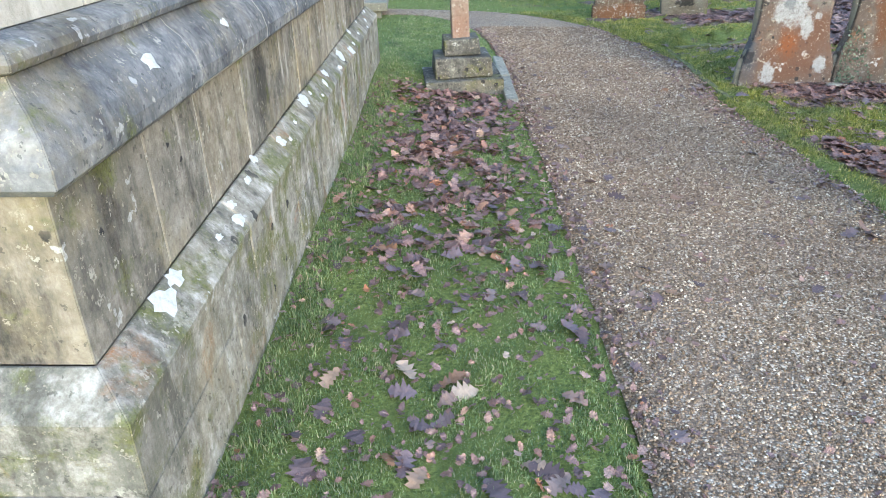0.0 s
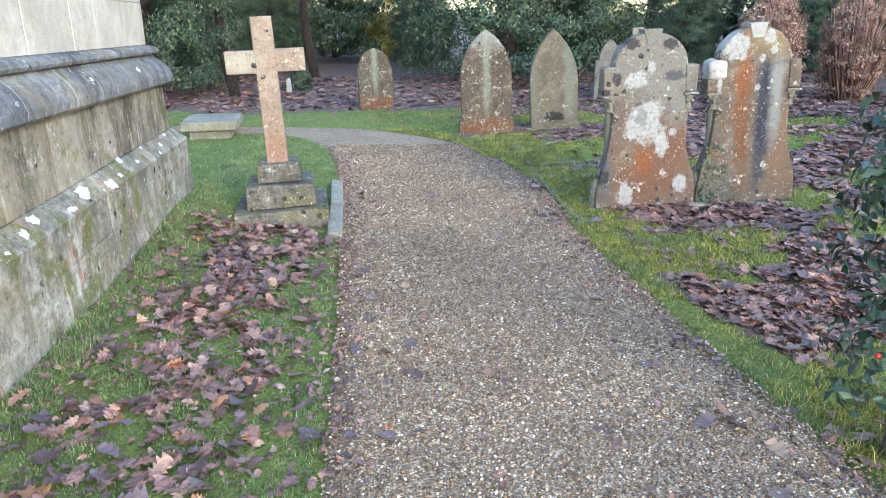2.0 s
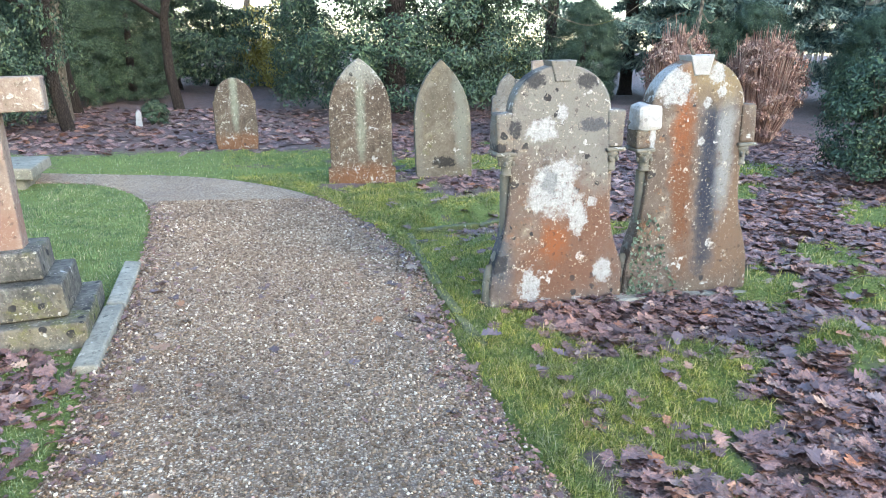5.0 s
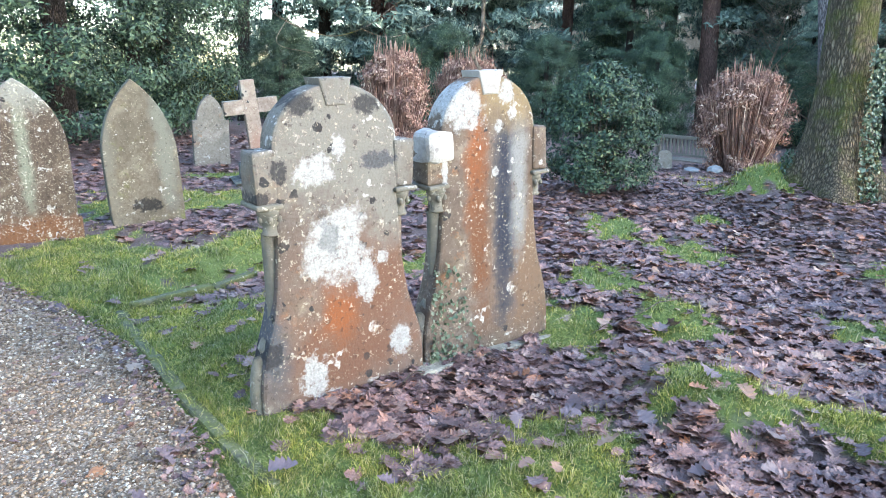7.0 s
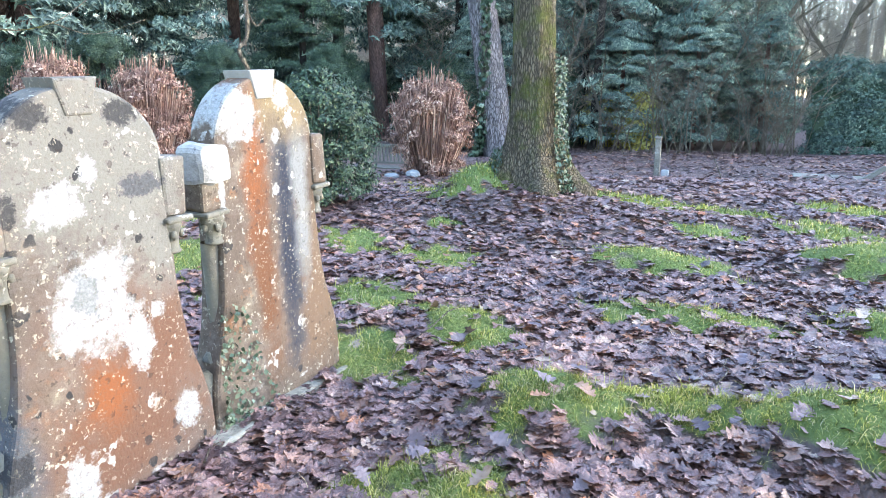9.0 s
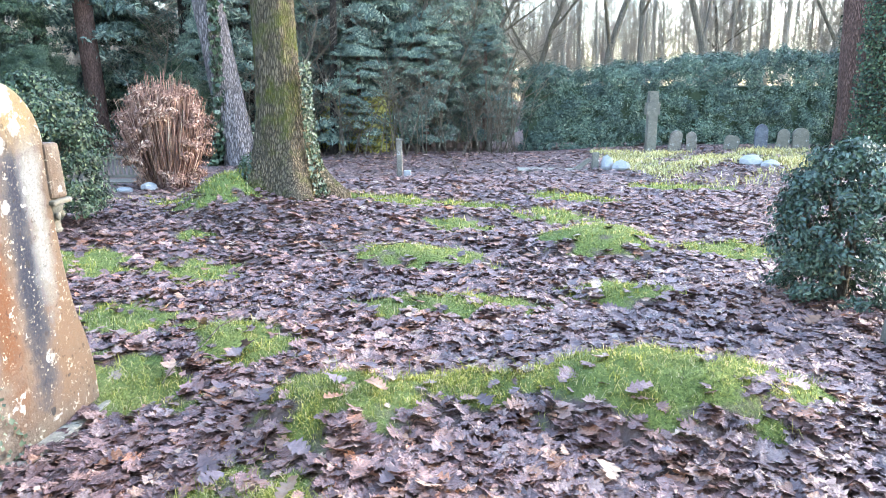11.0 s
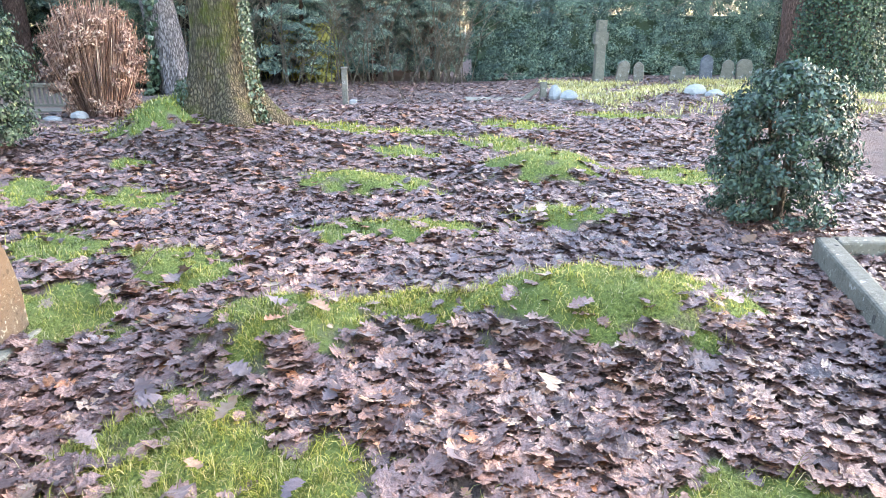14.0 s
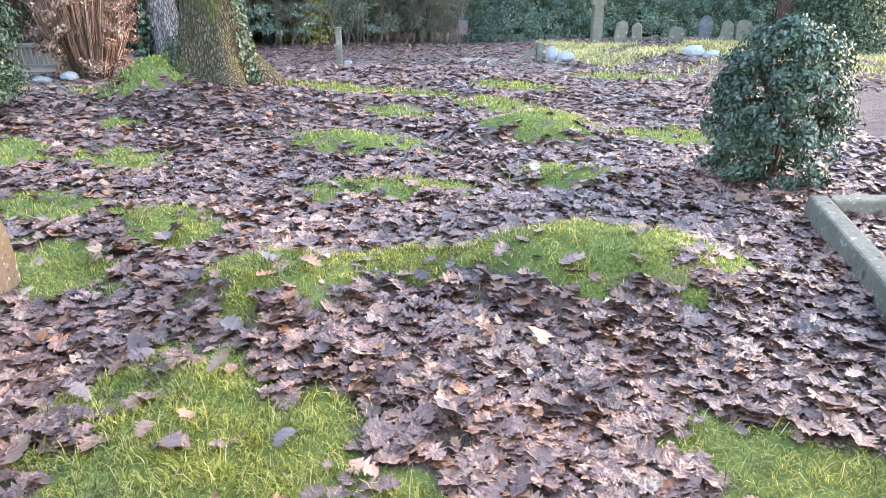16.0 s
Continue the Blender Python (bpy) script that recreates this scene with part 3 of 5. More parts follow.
TURF_4 = np.array([(2.95, 7.15, 0.55, 0.62, 0), (2.6, 9.2, 0.5, 0.5, 0), (3.9, 9.2, 0.6, 0.35, 20), (1.6, 10.4, 0.8, 0.35, 20), (3.5, 11.6, 0.9, 0.4, 10), (5.6, 8.3, 0.6, 0.3, 30), (6.4, 7.4, 0.45, 0.25, 50), (5.6, 13.6, 1.0, 0.5, 0)])
TURF = np.concatenate([TURF, TURF_2, TURF_3, TURF_4])


def turf(x, y):
    """How grassy the ground is, 0 to 1."""
    x, y = np.asarray(x, dtype=float), np.asarray(y, dtype=float)
    t = np.zeros_like(x)
    for cx, cy, l, w, turn in TURF:
        c, s = math.cos(radians(turn)), math.sin(radians(turn))
        u, v = ((x - cx) * c + (y - cy) * s) / l, (-(x - cx) * s + (y - cy) * c) / w
        ragged = 0.22 * np.sin(9 * x + 2 * np.sin(7 * y)) * np.sin(8 * y + 2 * np.sin(5 * x)) + 0.18 * np.sin(23 * x + 3 * y) * np.sin(19 * y - 5 * x)
        t = np.maximum(t, np.clip(1.52 - 1.08 * np.sqrt(u * u + v * v) + 1.5 * ragged, 0, 1))
    lawn = np.where((x < 0.62) & (y < 10.3), 1.0, 0.0)
    north = np.where((x < 2.2) & (y >= 10.3), np.clip(1.0 - (y + 0.35 * np.sin(x * 3.1) + 0.5 * np.clip(x, 0, 9) - 12.3) / 0.8, 0, 1), 0.0) * np.clip(0.75 + 0.4 * np.sin(x * 2.3 + y) * np.sin(y * 3.1), 0, 1)
    near = (x > -2.5) & (x < 3.1) & (y > -1) & (y < 12)
    bank = np.zeros_like(x)
    if near.any():
        d = np.full(int(near.sum()), 9.0)
        for _, _, ex, ey in STRIP[::2]:
            d = np.minimum(d, np.hypot(x[near] - ex, y[near] - ey))
        patch = 0.5 + 0.5 * np.sin(y[near] * 2.9 + 1.7 * np.sin(x[near] * 3)) * np.sin(x[near] * 5 + y[near])
        bank[near] = np.clip(1.35 - d / (0.14 + 0.3 * patch), 0, 0.9)
    return np.maximum(np.maximum(t, bank), np.maximum(lawn, north))


def spread(a, b, step, growth, reach):
    """Grid lines: even from a to b, then ever wider out to reach on both sides."""
    core = list(np.arange(a, b, step))
    out, d, v = [], step, core[-1]
    while v < reach:
        d *= growth
        v += d
        out.append(v)
    low, d, v = [], step, core[0]
    while v > -reach:
        d *= growth
        v -= d
        low.append(v)
    return np.array(low[::-1] + core + out)


def build_ground():
    xs, ys = spread(-1.0, 9.0, 0.045, 1.13, 350), spread(0.5, 11.5, 0.045, 1.13, 350)
    gx, gy = np.meshgrid(xs, ys)
    fx, fy = np.clip(gx, -60, 60), np.clip(gy, -60, 60)
    z = height(fx, fy)
    inside = on_path(gx.ravel(), gy.ravel()).reshape(gx.shape)
    z = z - 0.03 * inside
    t = turf(gx, gy)
    fuzz = np.random.rand(*gx.shape)
    z = z + np.where(inside, 0, np.where(t > 0.4, 0.006, 0.012) * fuzz)
    n, m = gx.shape
    idx = np.arange(n * m).reshape(n, m)
    faces = np.stack([idx[:-1, :-1].ravel(), idx[:-1, 1:].ravel(), idx[1:, 1:].ravel(), idx[1:, :-1].ravel()], 1)
    ob = raw("ground", np.stack([gx.ravel(), gy.ravel(), z.ravel()], 1), faces, soil, smooth=True)
    attr = ob.data.attributes.new("turf", "FLOAT", "POINT")
    attr.data.foreach_set("value", t.ravel().astype(np.float32))
    tagged(ob, "leaf-littered churchyard ground with grassy patches and low mounds", "ground", kind="structure")


def build_path():
    rows, across = [], 41
    for lx, ly, rx, ry in STRIP:
        u = np.linspace(0, 1, across)
        wob = 0.035 * math.sin(ly * 9.0) + 0.02 * math.sin(ly * 23.0)
        x, y = lx + (rx - lx) * u, ly + (ry - ly) * u
        x = x + np.where(u < 0.02, 0.3 * wob, 0) + np.where(u > 0.98, wob, 0)
        rows.append(np.stack([x, y, height(x, y) + 0.012 - 0.03 * np.exp(-np.minimum(u, 1 - u) * 60) ], 1))
    v = np.concatenate(rows)
    idx = np.arange(len(v)).reshape(len(STRIP), across)
    faces = np.stack([idx[:-1, :-1].ravel(), idx[:-1, 1:].ravel(), idx[1:, 1:].ravel(), idx[1:, :-1].ravel()], 1)
    tagged(raw("path", v, faces, gravel, smooth=True), "curving pea-gravel footpath with brown and white pebbles", "path", kind="structure")


build_ground()
build_path()


# ---------------------------------------------------------------- the church wall
def build_church():
    Y0, Y1, X = 1.1, 6.72, -1.01
    wall = tagged(new("wall_church"), "weathered sandstone church wall with stepped plinth and moulded string course", "church wall", kind="structure")
    core = box(-6.0, X - 0.06, Y0 + 0.06, Y1 - 0.06, -0.3, 5.9)
    part("core", core, mortar, wall)
    # each course: profile as (outward, z) from bottom to top, block length, material
    courses = [
        ("footing_stone", [(0.2, -0.25), (0.195, 0.06), (0.185, 0.25)], 0.62, church_foot_stone),
        ("footing_stone", [(0.185, 0.254), (0.18, 0.44), (0.185, 0.485), (0.175, 0.5), (0.09, 0.585)], 0.8, church_foot_stone),
        ("ashlar_block", [(0.075, 0.585), (0.065, 0.955)], 0.52, church_stone),
        ("string_course", [(0.07, 0.958), (0.12, 0.955), (0.14, 0.975), (0.142, 1.02), (0.125, 1.075), (0.09, 1.125), (0.05, 1.16), (0.035, 1.185)], 0.75, church_string_stone),
        ("roll_moulding", [(0.045, 1.188), (0.068, 1.198), (0.075, 1.215), (0.068, 1.235), (0.045, 1.25), (0.004, 1.262)], 0.85, church_string_stone),
    ]
    z = 1.265
    for i in range(15):
        courses.append(("ashlar_block", [(0.0, z), (0.0, z + 0.31)], 0.5, church_pale_stone))
        z += 0.314
    courses += [("mortar_bed", [(o - 0.006, zz) for o, zz in profile], 99.0, mortar) for _, profile, _, _ in courses]

    def settle(y, zz):
        """The upper courses sink a little towards the north end."""
        return zz + 0.017 * (Y1 - max(y, Y0)) * min(1.0, max(0.0, (zz - 0.6) / 0.3))

    for name, profile, length, mat in courses:
        for face in ("east", "south"):
            if face == "east":
                a, b = Y0, Y1
            else:
                a, b = -3.6, X
            cuts, v = [a], a
            while True:
                v += length * random.uniform(0.75, 1.25)
                if v > b - 0.25:
                    break
                cuts.append(v)
            cuts.append(b)
            for lo, hi in zip(cuts, cuts[1:]):
                bm = bmesh.new()
                out = random.uniform(-0.003, 0.003)
                ends = []
                for k, s in enumerate((lo, hi)):
                    first, last = s == a, s == b
                    ring = []
                    full = [(-0.3, profile[0][1]), *profile, (-0.3, profile[-1][1])]
                    for o, zz in full:
                        o = o + (out if o > -0.2 else 0)
                        gap = 0.006 * (1 if k == 0 else -1)
                        if face == "east":
                            y = (Y0 - o) if first else (Y1 + o) if last else s + gap
                            ring.append(bm.verts.new((X + o, y, settle(y, zz))))
                        else:
                            x = (X + o) if last else s + (0 if first else gap)
                            ring.append(bm.verts.new((x, Y0 - o, settle(Y0, zz))))
                    ends.append(ring)
                n = len(ends[0])
                for i in range(n):
                    j = (i + 1) % n
                    bm.faces.new((ends[0][i], ends[0][j], ends[1][j], ends[1][i]))
                bm.faces.new(ends[0])
                bm.faces.new(ends[1][::-1])
                bmesh.ops.recalc_face_normals(bm, faces=bm.faces)
                corner = [e for e in bm.edges if abs(e.verts[0].co.z - e.verts[1].co.z) > 0.02 or e.calc_length() < 0.3]
                bmesh.ops.bevel(bm, geom=[e for e in corner if min(e.verts[0].co.x, e.verts[1].co.x) > X - 0.1 or face == "south"], offset=0.003, segments=1, affect="EDGES")
                part(name, bm, mat, wall)


build_church()
# crusts of white lichen on the plinth ledge
def lichen_crust(name, x, y, z, r, parent=None, tilt=45):
    bm = bmesh.new()
    ring, centre = [], bm.verts.new((0, 0, 0.006))
    for k in range(14):
        a = 2 * math.pi * k / 14
        q = r * random.uniform(0.55, 1.15)
        ring.append(bm.verts.new((q * 0.8 * math.cos(a), q * 1.3 * math.sin(a), -0.002)))
    for k in range(14):
        bm.faces.new((centre, ring[k], ring[(k + 1) % 14]))
    ob = part(name, bm, lichen_white, None, smooth=True)
    ob.matrix_basis = pose(x, y, z, 0, tilt, 0)
    return tagged(ob, "white crusty lichen patch on the stone ledge", "lichen", "lichen on the wall")


for _i in range(26):
    _y = 1.2 + 5.4 * (_i + random.random()) / 26
    _u = random.random()
    lichen_crust("lichen_patch", -1.01 + 0.177 - 0.085 * _u, _y, 0.502 + 0.085 * _u, random.choice((0.02, 0.028, 0.04, 0.06)), tilt=45)
for _y, _r in ((3.75, 0.04), (1.6, 0.035), (2.3, 0.03), (5.2, 0.02), (6.1, 0.03)):
    lichen_crust("lichen_patch", -1.01 + 0.11, _y, 1.106 + 0.017 * (6.72 - _y), _r, tilt=52)


# ---------------------------------------------------------------- gravestones
def gothic(half, spring, apex, foot=None, shoulder=0.0):
    """Outline of a pointed headstone from foot to apex and down, x and z."""
    foot = foot or half
    pts = [(-foot, -0.25), (-foot, 0.0), (-half, 0.12)]
    rise = apex - spring
    n = 12
    side = [(-half + shoulder, spring)] if shoulder else []
    h = half - shoulder
    if shoulder:
        pts.append((-half, spring - 0.02))
    r = (h * h + rise * rise) / (2 * h)
    for k in range(n + 1):
        a = k / n
        ang = a * math.atan2(rise, r - h)
        pts.append((-(r * math.cos(ang) - (r - h)), spring + r * math.sin(ang)))
    right = [(-x, z) for x, z in pts[:-1]][::-1]
    return pts + right


def headstone(name, x, y, z, outline, depth, mat, label, rz=0.0, lean=0.0, side=0.0, group="old headstones"):
    root = tagged(empty(name, x, y, z, rz, lean, side), label, "gravestone", group)
    part("slab", slab_outline(outline, depth), mat, root)
    return root


def capital(root, x, y, z0, z1, r, mat):
    bm = bmesh.new()
    prof = [(0.78, 0.0), (0.9, 0.06), (0.78, 0.12), (0.7, 0.3), (0.85, 0.6), (1.15, 0.85), (1.2, 1.0)]
    rings = []
    for q, h in prof:
        ring = []
        for k in range(16):
            a = 2 * math.pi * k / 16
            wave = 1 + (0.12 * math.cos(4 * a) if h > 0.4 else 0)
            ring.append(bm.verts.new((x + r * q * wave * math.cos(a), y + r * q * wave * math.sin(a), z0 + (z1 - z0) * h)))
        rings.append(ring)
    for p, q in zip(rings, rings[1:]):
        for k in range(16):
            bm.faces.new((p[k], p[(k + 1) % 16], q[(k + 1) % 16], q[k]))
    bm.faces.new(rings[-1])
    bm.faces.new(rings[0][::-1])
    for k in range(5):          # carved leaf curls round the bell
        a = 2 * math.pi * (k + 0.5) / 5
        m = Matrix.Translation((x + r * 0.95 * math.cos(a), y + r * 0.95 * math.sin(a), z0 + (z1 - z0) * 0.62)) @ Matrix.Diagonal((r * 0.32, r * 0.32, r * 0.5, 1))
        bmesh.ops.create_icosphere(bm, subdivisions=1, radius=1.0, matrix=m)
    part("capital", bm, mat, root, smooth=True)


def colonnette(root, sign, mat, zcap, foot, half):
    line = smooth_line([(sign * (half + 0.015), 0.0, zcap, 0.036), (sign * (half + 0.015), 0.0, zcap - 0.25, 0.036), (sign * (half + 0.022), 0.0, zcap - 0.4, 0.036), (sign * (foot - 0.035), 0.0, 0.2, 0.04), (sign * (foot - 0.02), 0.0, -0.1, 0.042)], 5)
    v, f = tubes([line], 10)
    raw("colonnette", v, f, mat, root, smooth=True)


def worn_lump(x0, x1, y0, y1, z0, z1):
    """A block with its corners worn away unevenly."""
    bm = box(x0, x1, y0, y1, z0, z1, 0.022, 0.08)
    bmesh.ops.subdivide_edges(bm, edges=bm.edges, cuts=2, use_grid_fill=True)
    for v in bm.verts:
        v.co += 0.016 * noise.noise_vector(v.co * 11)
    return bm


def gothic_tomb_pair(name, x, y, z, mat, label, apex, shoulder, block_z, rz=0.0, lean=0.0, side=0.0, chipped=None):
    root = tagged(empty(name, x, y, z, rz, lean, side), label, "gravestone", "pair of lichened headstones")
    b0, b1 = block_z
    left = smooth_line([(-0.415, -0.25), (-0.41, 0.0), (-0.405, 0.16), (-0.375, 0.3), (-0.335, 0.43), (-0.31, 0.58), (-0.295, 0.75), (-0.29, b0)], 4)
    pts = [tuple(p) for p in left] + [(-0.29, b1)]
    rise = apex - b1
    pts += [(-0.29 * math.cos(a), b1 + rise * math.sin(a)) for a in np.linspace(0.06, math.pi / 2, 14)]
    pts += [(-px, pz) for px, pz in pts[:-1]][::-1]
    part("slab", slab_outline(pts, 0.13, 0.014), mat, root)
    key = slab_outline([(-0.045, apex - 0.09), (-0.075, apex + 0.022), (0.075, apex + 0.022), (0.045, apex - 0.09)], 0.145, 0.008)
    part("keystone", key, mat if mat is stone_a else stone_white, root)
    for sign in (-1, 1):
        lo, hi = sorted((sign * 0.27, sign * 0.375))
        held = part("shoulder_block", box(lo, hi, -0.072, 0.075, b0, b1 - (0.06 if chipped == sign else 0.0), 0.014, jitter=0.006), mat, root)
        if chipped == sign:
            part("bleached_top", worn_lump(lo - 0.008, hi + 0.05, -0.09, 0.07, b1 - 0.12, b1 + 0.025), stone_white, held, "chalk-white worn top")
        part("moulding", box(lo - 0.006, hi + 0.006, -0.09, 0.09, b0 - 0.022, b0 - 0.001, 0.008), stone_grey, held)
        capital(held, sign * 0.308, -0.035, b0 - 0.135, b0 - 0.023, 0.042, stone_grey)
        colonnette(root, sign, mat if sign > 0 else stone_grey, b0 - 0.135, 0.425, 0.285)
    return root


gothic_tomb_pair("headstone", 2.97, 6.15, -0.03, stone_a, "grey headstone crusted with orange and white lichen, round-arched with colonnettes", 1.39, 0.375, (0.93, 1.14), rz=-2, side=-2.4)
gothic_tomb_pair("headstone", 3.81, 6.13, 0.02, stone_b, "rust-streaked headstone with a black stain and ivy at its foot", 1.385, 0.375, (0.9, 1.12), rz=-2, side=-3.0, chipped=-1)
tagged(part("headstone_plinth", box(3.3, 4.3, 5.99, 6.12, -0.2, 0.012, 0.015, jitter=0.008), slab_stone), "low lichened stone footing before the headstone pair", "stone footing")

headstone("headstone", 2.33, 10.3, -0.11, gothic(0.345, 0.78, 1.39, 0.36), 0.12, stone_c, "pointed brown headstone flecked with white lichen", rz=-4, lean=-2, side=-1.5)
_base = box(-0.375, 0.375, -0.085, 0.085, -0.25, 0.2, 0.012, jitter=0.006)
part("base_stone", _base, stone_c, bpy.data.objects["headstone.002"])
headstone("headstone", 3.33, 10.5, -0.06, gothic(0.335, 0.62, 1.34, 0.33), 0.11, stone_d, "pointed brown sandstone headstone, flaking at its foot", rz=-4, lean=-3, side=-2.8)
headstone("headstone", 0.85, 13.2, -0.12, gothic(0.3, 0.72, 1.03, 0.28, 0.03), 0.11, stone_c, "small round-topped headstone blotched with pale lichen", rz=4, lean=-2, side=-2)
headstone("headstone", 5.6, 15.0, -0.22, gothic(0.29, 0.78, 1.18, 0.29, 0.07), 0.11, stone_pale, "pale shouldered headstone with a worn pointed top", rz=-8)


def stone_cross(name, x, y, z, shaft, mat, label, rz=0, side=0, lean=0, group="churchyard crosses"):
    """shaft: width, depth, height, arm span, arm height (bottom, top), foot z."""
    w, d, top, span, a0, a1, foot = shaft
    root = tagged(empty(name, x, y, z, rz, lean, side), label, "stone cross", group)
    part("shaft", box(-w / 2, w / 2, -d / 2, d / 2, foot, top, 0.01, 0.06, jitter=0.002), mat, root)
    for s in (-1, 1):
        lo, hi = sorted((s * (w / 2 - 0.01), s * span / 2))
        part("arm", box(lo, hi, -d / 2 * 0.95, d / 2 * 0.95, a0, a1, 0.01, jitter=0.003), mat, root)
    return root


_cross = stone_cross("cross_memorial", 0.02, 6.36, -0.09, (0.165, 0.13, 1.57, 0.59, 1.16, 1.33, 0.46), cross_stone, "pink sandstone cross with lichen on a three-step base", rz=5, side=-2.5)
for _w, _d, _z0, _z1, _t in ((0.72, 0.68, -0.15, 0.135, 0.0), (0.54, 0.5, 0.137, 0.32, 0.06), (0.34, 0.32, 0.322, 0.47, 0.04)):
    part("step", box(-_w / 2, _w / 2, -_d / 2, _d / 2, _z0, _z1, 0.012, _t, jitter=0.006), step_stone, _cross, "grey lichened base step")

_slab = tagged(empty("chest_tomb", -1.4, 10.45, -0.1, 4), "low lichened chest tomb with an overhanging slab", "tomb")
part("ledger", box(-0.36, 0.36, -0.3, 0.6, 0.12, 0.24, 0.02, jitter=0.008), slab_stone, _slab)
part("base", box(-0.27, 0.27, -0.22, 0.52, -0.15, 0.119, 0.015, 0.02, jitter=0.008), slab_stone, _slab)

_leaning = stone_cross("cross_memorial", 5.28, 12.25, -0.14, (0.19, 0.15, 1.4, 0.68, 0.98, 1.16, 0.3), cross_stone, "leaning reddish stone cross on a mossy stepped base", rz=-14, side=-7)
for _w, _z0, _z1 in ((0.8, -0.2, 0.15), (0.52, 0.151, 0.34)):
    part("step", box(-_w / 2, _w / 2, -_w / 2.2, _w / 2.2, _z0, _z1, 0.015, 0.05, jitter=0.008), step_stone, _leaning, "grey lichened base step")
_far = stone_cross("cross_memorial", 19.7, 0.43, -0.1, (0.24, 0.22, 1.6, 0.34, 1.02, 1.32, -0.2), stone_grey, "tall grey stone cross beside the hedge", rz=-85)
for _y, _h, _w, _s, _m in ((-0.3, 0.55, 0.2, 8, stone_pale), (-0.76, 0.52, 0.16, -3, stone_pale), (-1.73, 0.42, 0.24, 10, stone_grey), (-2.5, 0.72, 0.2, 0, slate_dark), (-3.04, 0.6, 0.19, 3, stone_grey), (-3.5, 0.62, 0.25, -2, stone_grey)):
    headstone("headstone", 20.3, _y, -0.04, gothic(_w * 0.78, _h * 0.72, _h, _w * 0.78), 0.12, _m, "small grey headstone in the row before the hedge", rz=-90 + random.uniform(-25, 10), side=_s, group="headstones by the hedge")
headstone("headstone", 11.7, 10.52, -0.12, gothic(0.12, 0.22, 0.34, 0.13), 0.08, stone_pale, "tiny white headstone among the leaves", rz=-50)


def boulder(name, x, y, z, sx, sy, sz, mat, label, group=""):
    bm = bmesh.new()
    bmesh.ops.create_icosphere(bm, subdivisions=2, radius=1.0)
    for v in bm.verts:
        f = 1 + 0.22 * noise.noise(v.co * 1.7 + Vector((x, y, 3)))
        v.co = Vector((v.co.x * sx * f, v.co.y * sy * f, max(v.co.z, -0.4) * sz * f))
    ob = part(name, bm, mat)
    ob.location = (x, y, z)
    return tagged(ob, label, "rock", group)


for _x, _y, _sx, _sy, _sz in ((15.2, 2.18, 0.12, 0.13, 0.2), (15.0, 1.94, 0.13, 0.17, 0.13), (13.7, 0.0, 0.16, 0.2, 0.14), (13.5, -0.25, 0.14, 0.16, 0.1), (11.9, 10.1, 0.14, 0.15, 0.06), (12.0, 9.75, 0.13, 0.13, 0.1)):
    boulder("marker_stone", _x, _y, h1(_x, _y) + 0.3 * _sz, _sx, _sy, _sz, rock_pale, "pale rough marker stone in the leaf litter", "pale marker stones")

# wooden marker post with a small white block, fallen slab, kerbs
_post = tagged(empty("marker_post", 15.8, 6.3, -0.32, 0, 0, -5), "weathered leaning wooden marker post", "post")
part("post_shaft", box(-0.05, 0.05, -0.055, 0.055, -0.1, 0.8, 0.012), stone_pale, _post)
part("post_cap", box(-0.06, 0.06, -0.065, 0.065, 0.8, 0.835, 0.01), stone_pale, _post)
tagged(part("white_block", box(15.62, 15.78, 6.06, 6.2, -0.36, -0.12, 0.02), rock_pale), "small white stone block beside the post", "stone block")
tagged(part("flat_tomb", box(14.9, 15.5, 2.5, 3.9, -0.2, -0.03, 0.02, jitter=0.01), slab_stone), "flat grey tomb slab at ground level", "tomb")
_lean = part("fallen_marker", box(-0.05, 0.05, -0.2, 0.2, -0.04, 0.04, 0.01), stone_pale)
_lean.matrix_basis = pose(15.1, 2.68, 0.06, -38, 0, 0)
tagged(_lean, "broken pale stone marker leaning on the slab", "stone")
_lean2 = part("marker_stub", box(-0.06, 0.06, -0.07, 0.07, -0.1, 0.32, 0.015, 0.15), stone_grey)
_lean2.matrix_basis = pose(15.25, 2.4, -0.02, 0, 3, 0)
tagged(_lean2, "short dark stone stub", "stone")


def kerb_run(name, points, w, h, label, length=0.7, mat=None, up=0.0, rough=0.0):
    root = tagged(new(name), label, "kerb")
    line = smooth_line(points, 6)
    gone, start, segs = 0.0, line[0], []
    for p, q in zip(line, line[1:]):
        gone += float(np.linalg.norm(q - p))
        if gone >= length:
            segs.append((start, q))
            start, gone = q, 0.0
    if gone > 0.1:
        segs.append((start, line[-1]))
    for p, q in segs:
        d = q - p
        l = float(np.linalg.norm(d))
        mid = (p + q) / 2
        ob = part("kerbstone", box(-l / 2 + 0.006, l / 2 - 0.006, -w / 2, w / 2, -0.2, h, 0.014, jitter=0.006), mat or kerb_stone, root)
        ob.matrix_basis = pose(mid[0], mid[1], h1(mid[0], mid[1]) + up + random.uniform(-rough, rough), random.uniform(-2, 2) * (1 + 200 * rough), -math.degrees(math.atan2(h1(q[0], q[1]) - h1(p[0], p[1]), l)), math.degrees(math.atan2(d[1], d[0])))
    return root


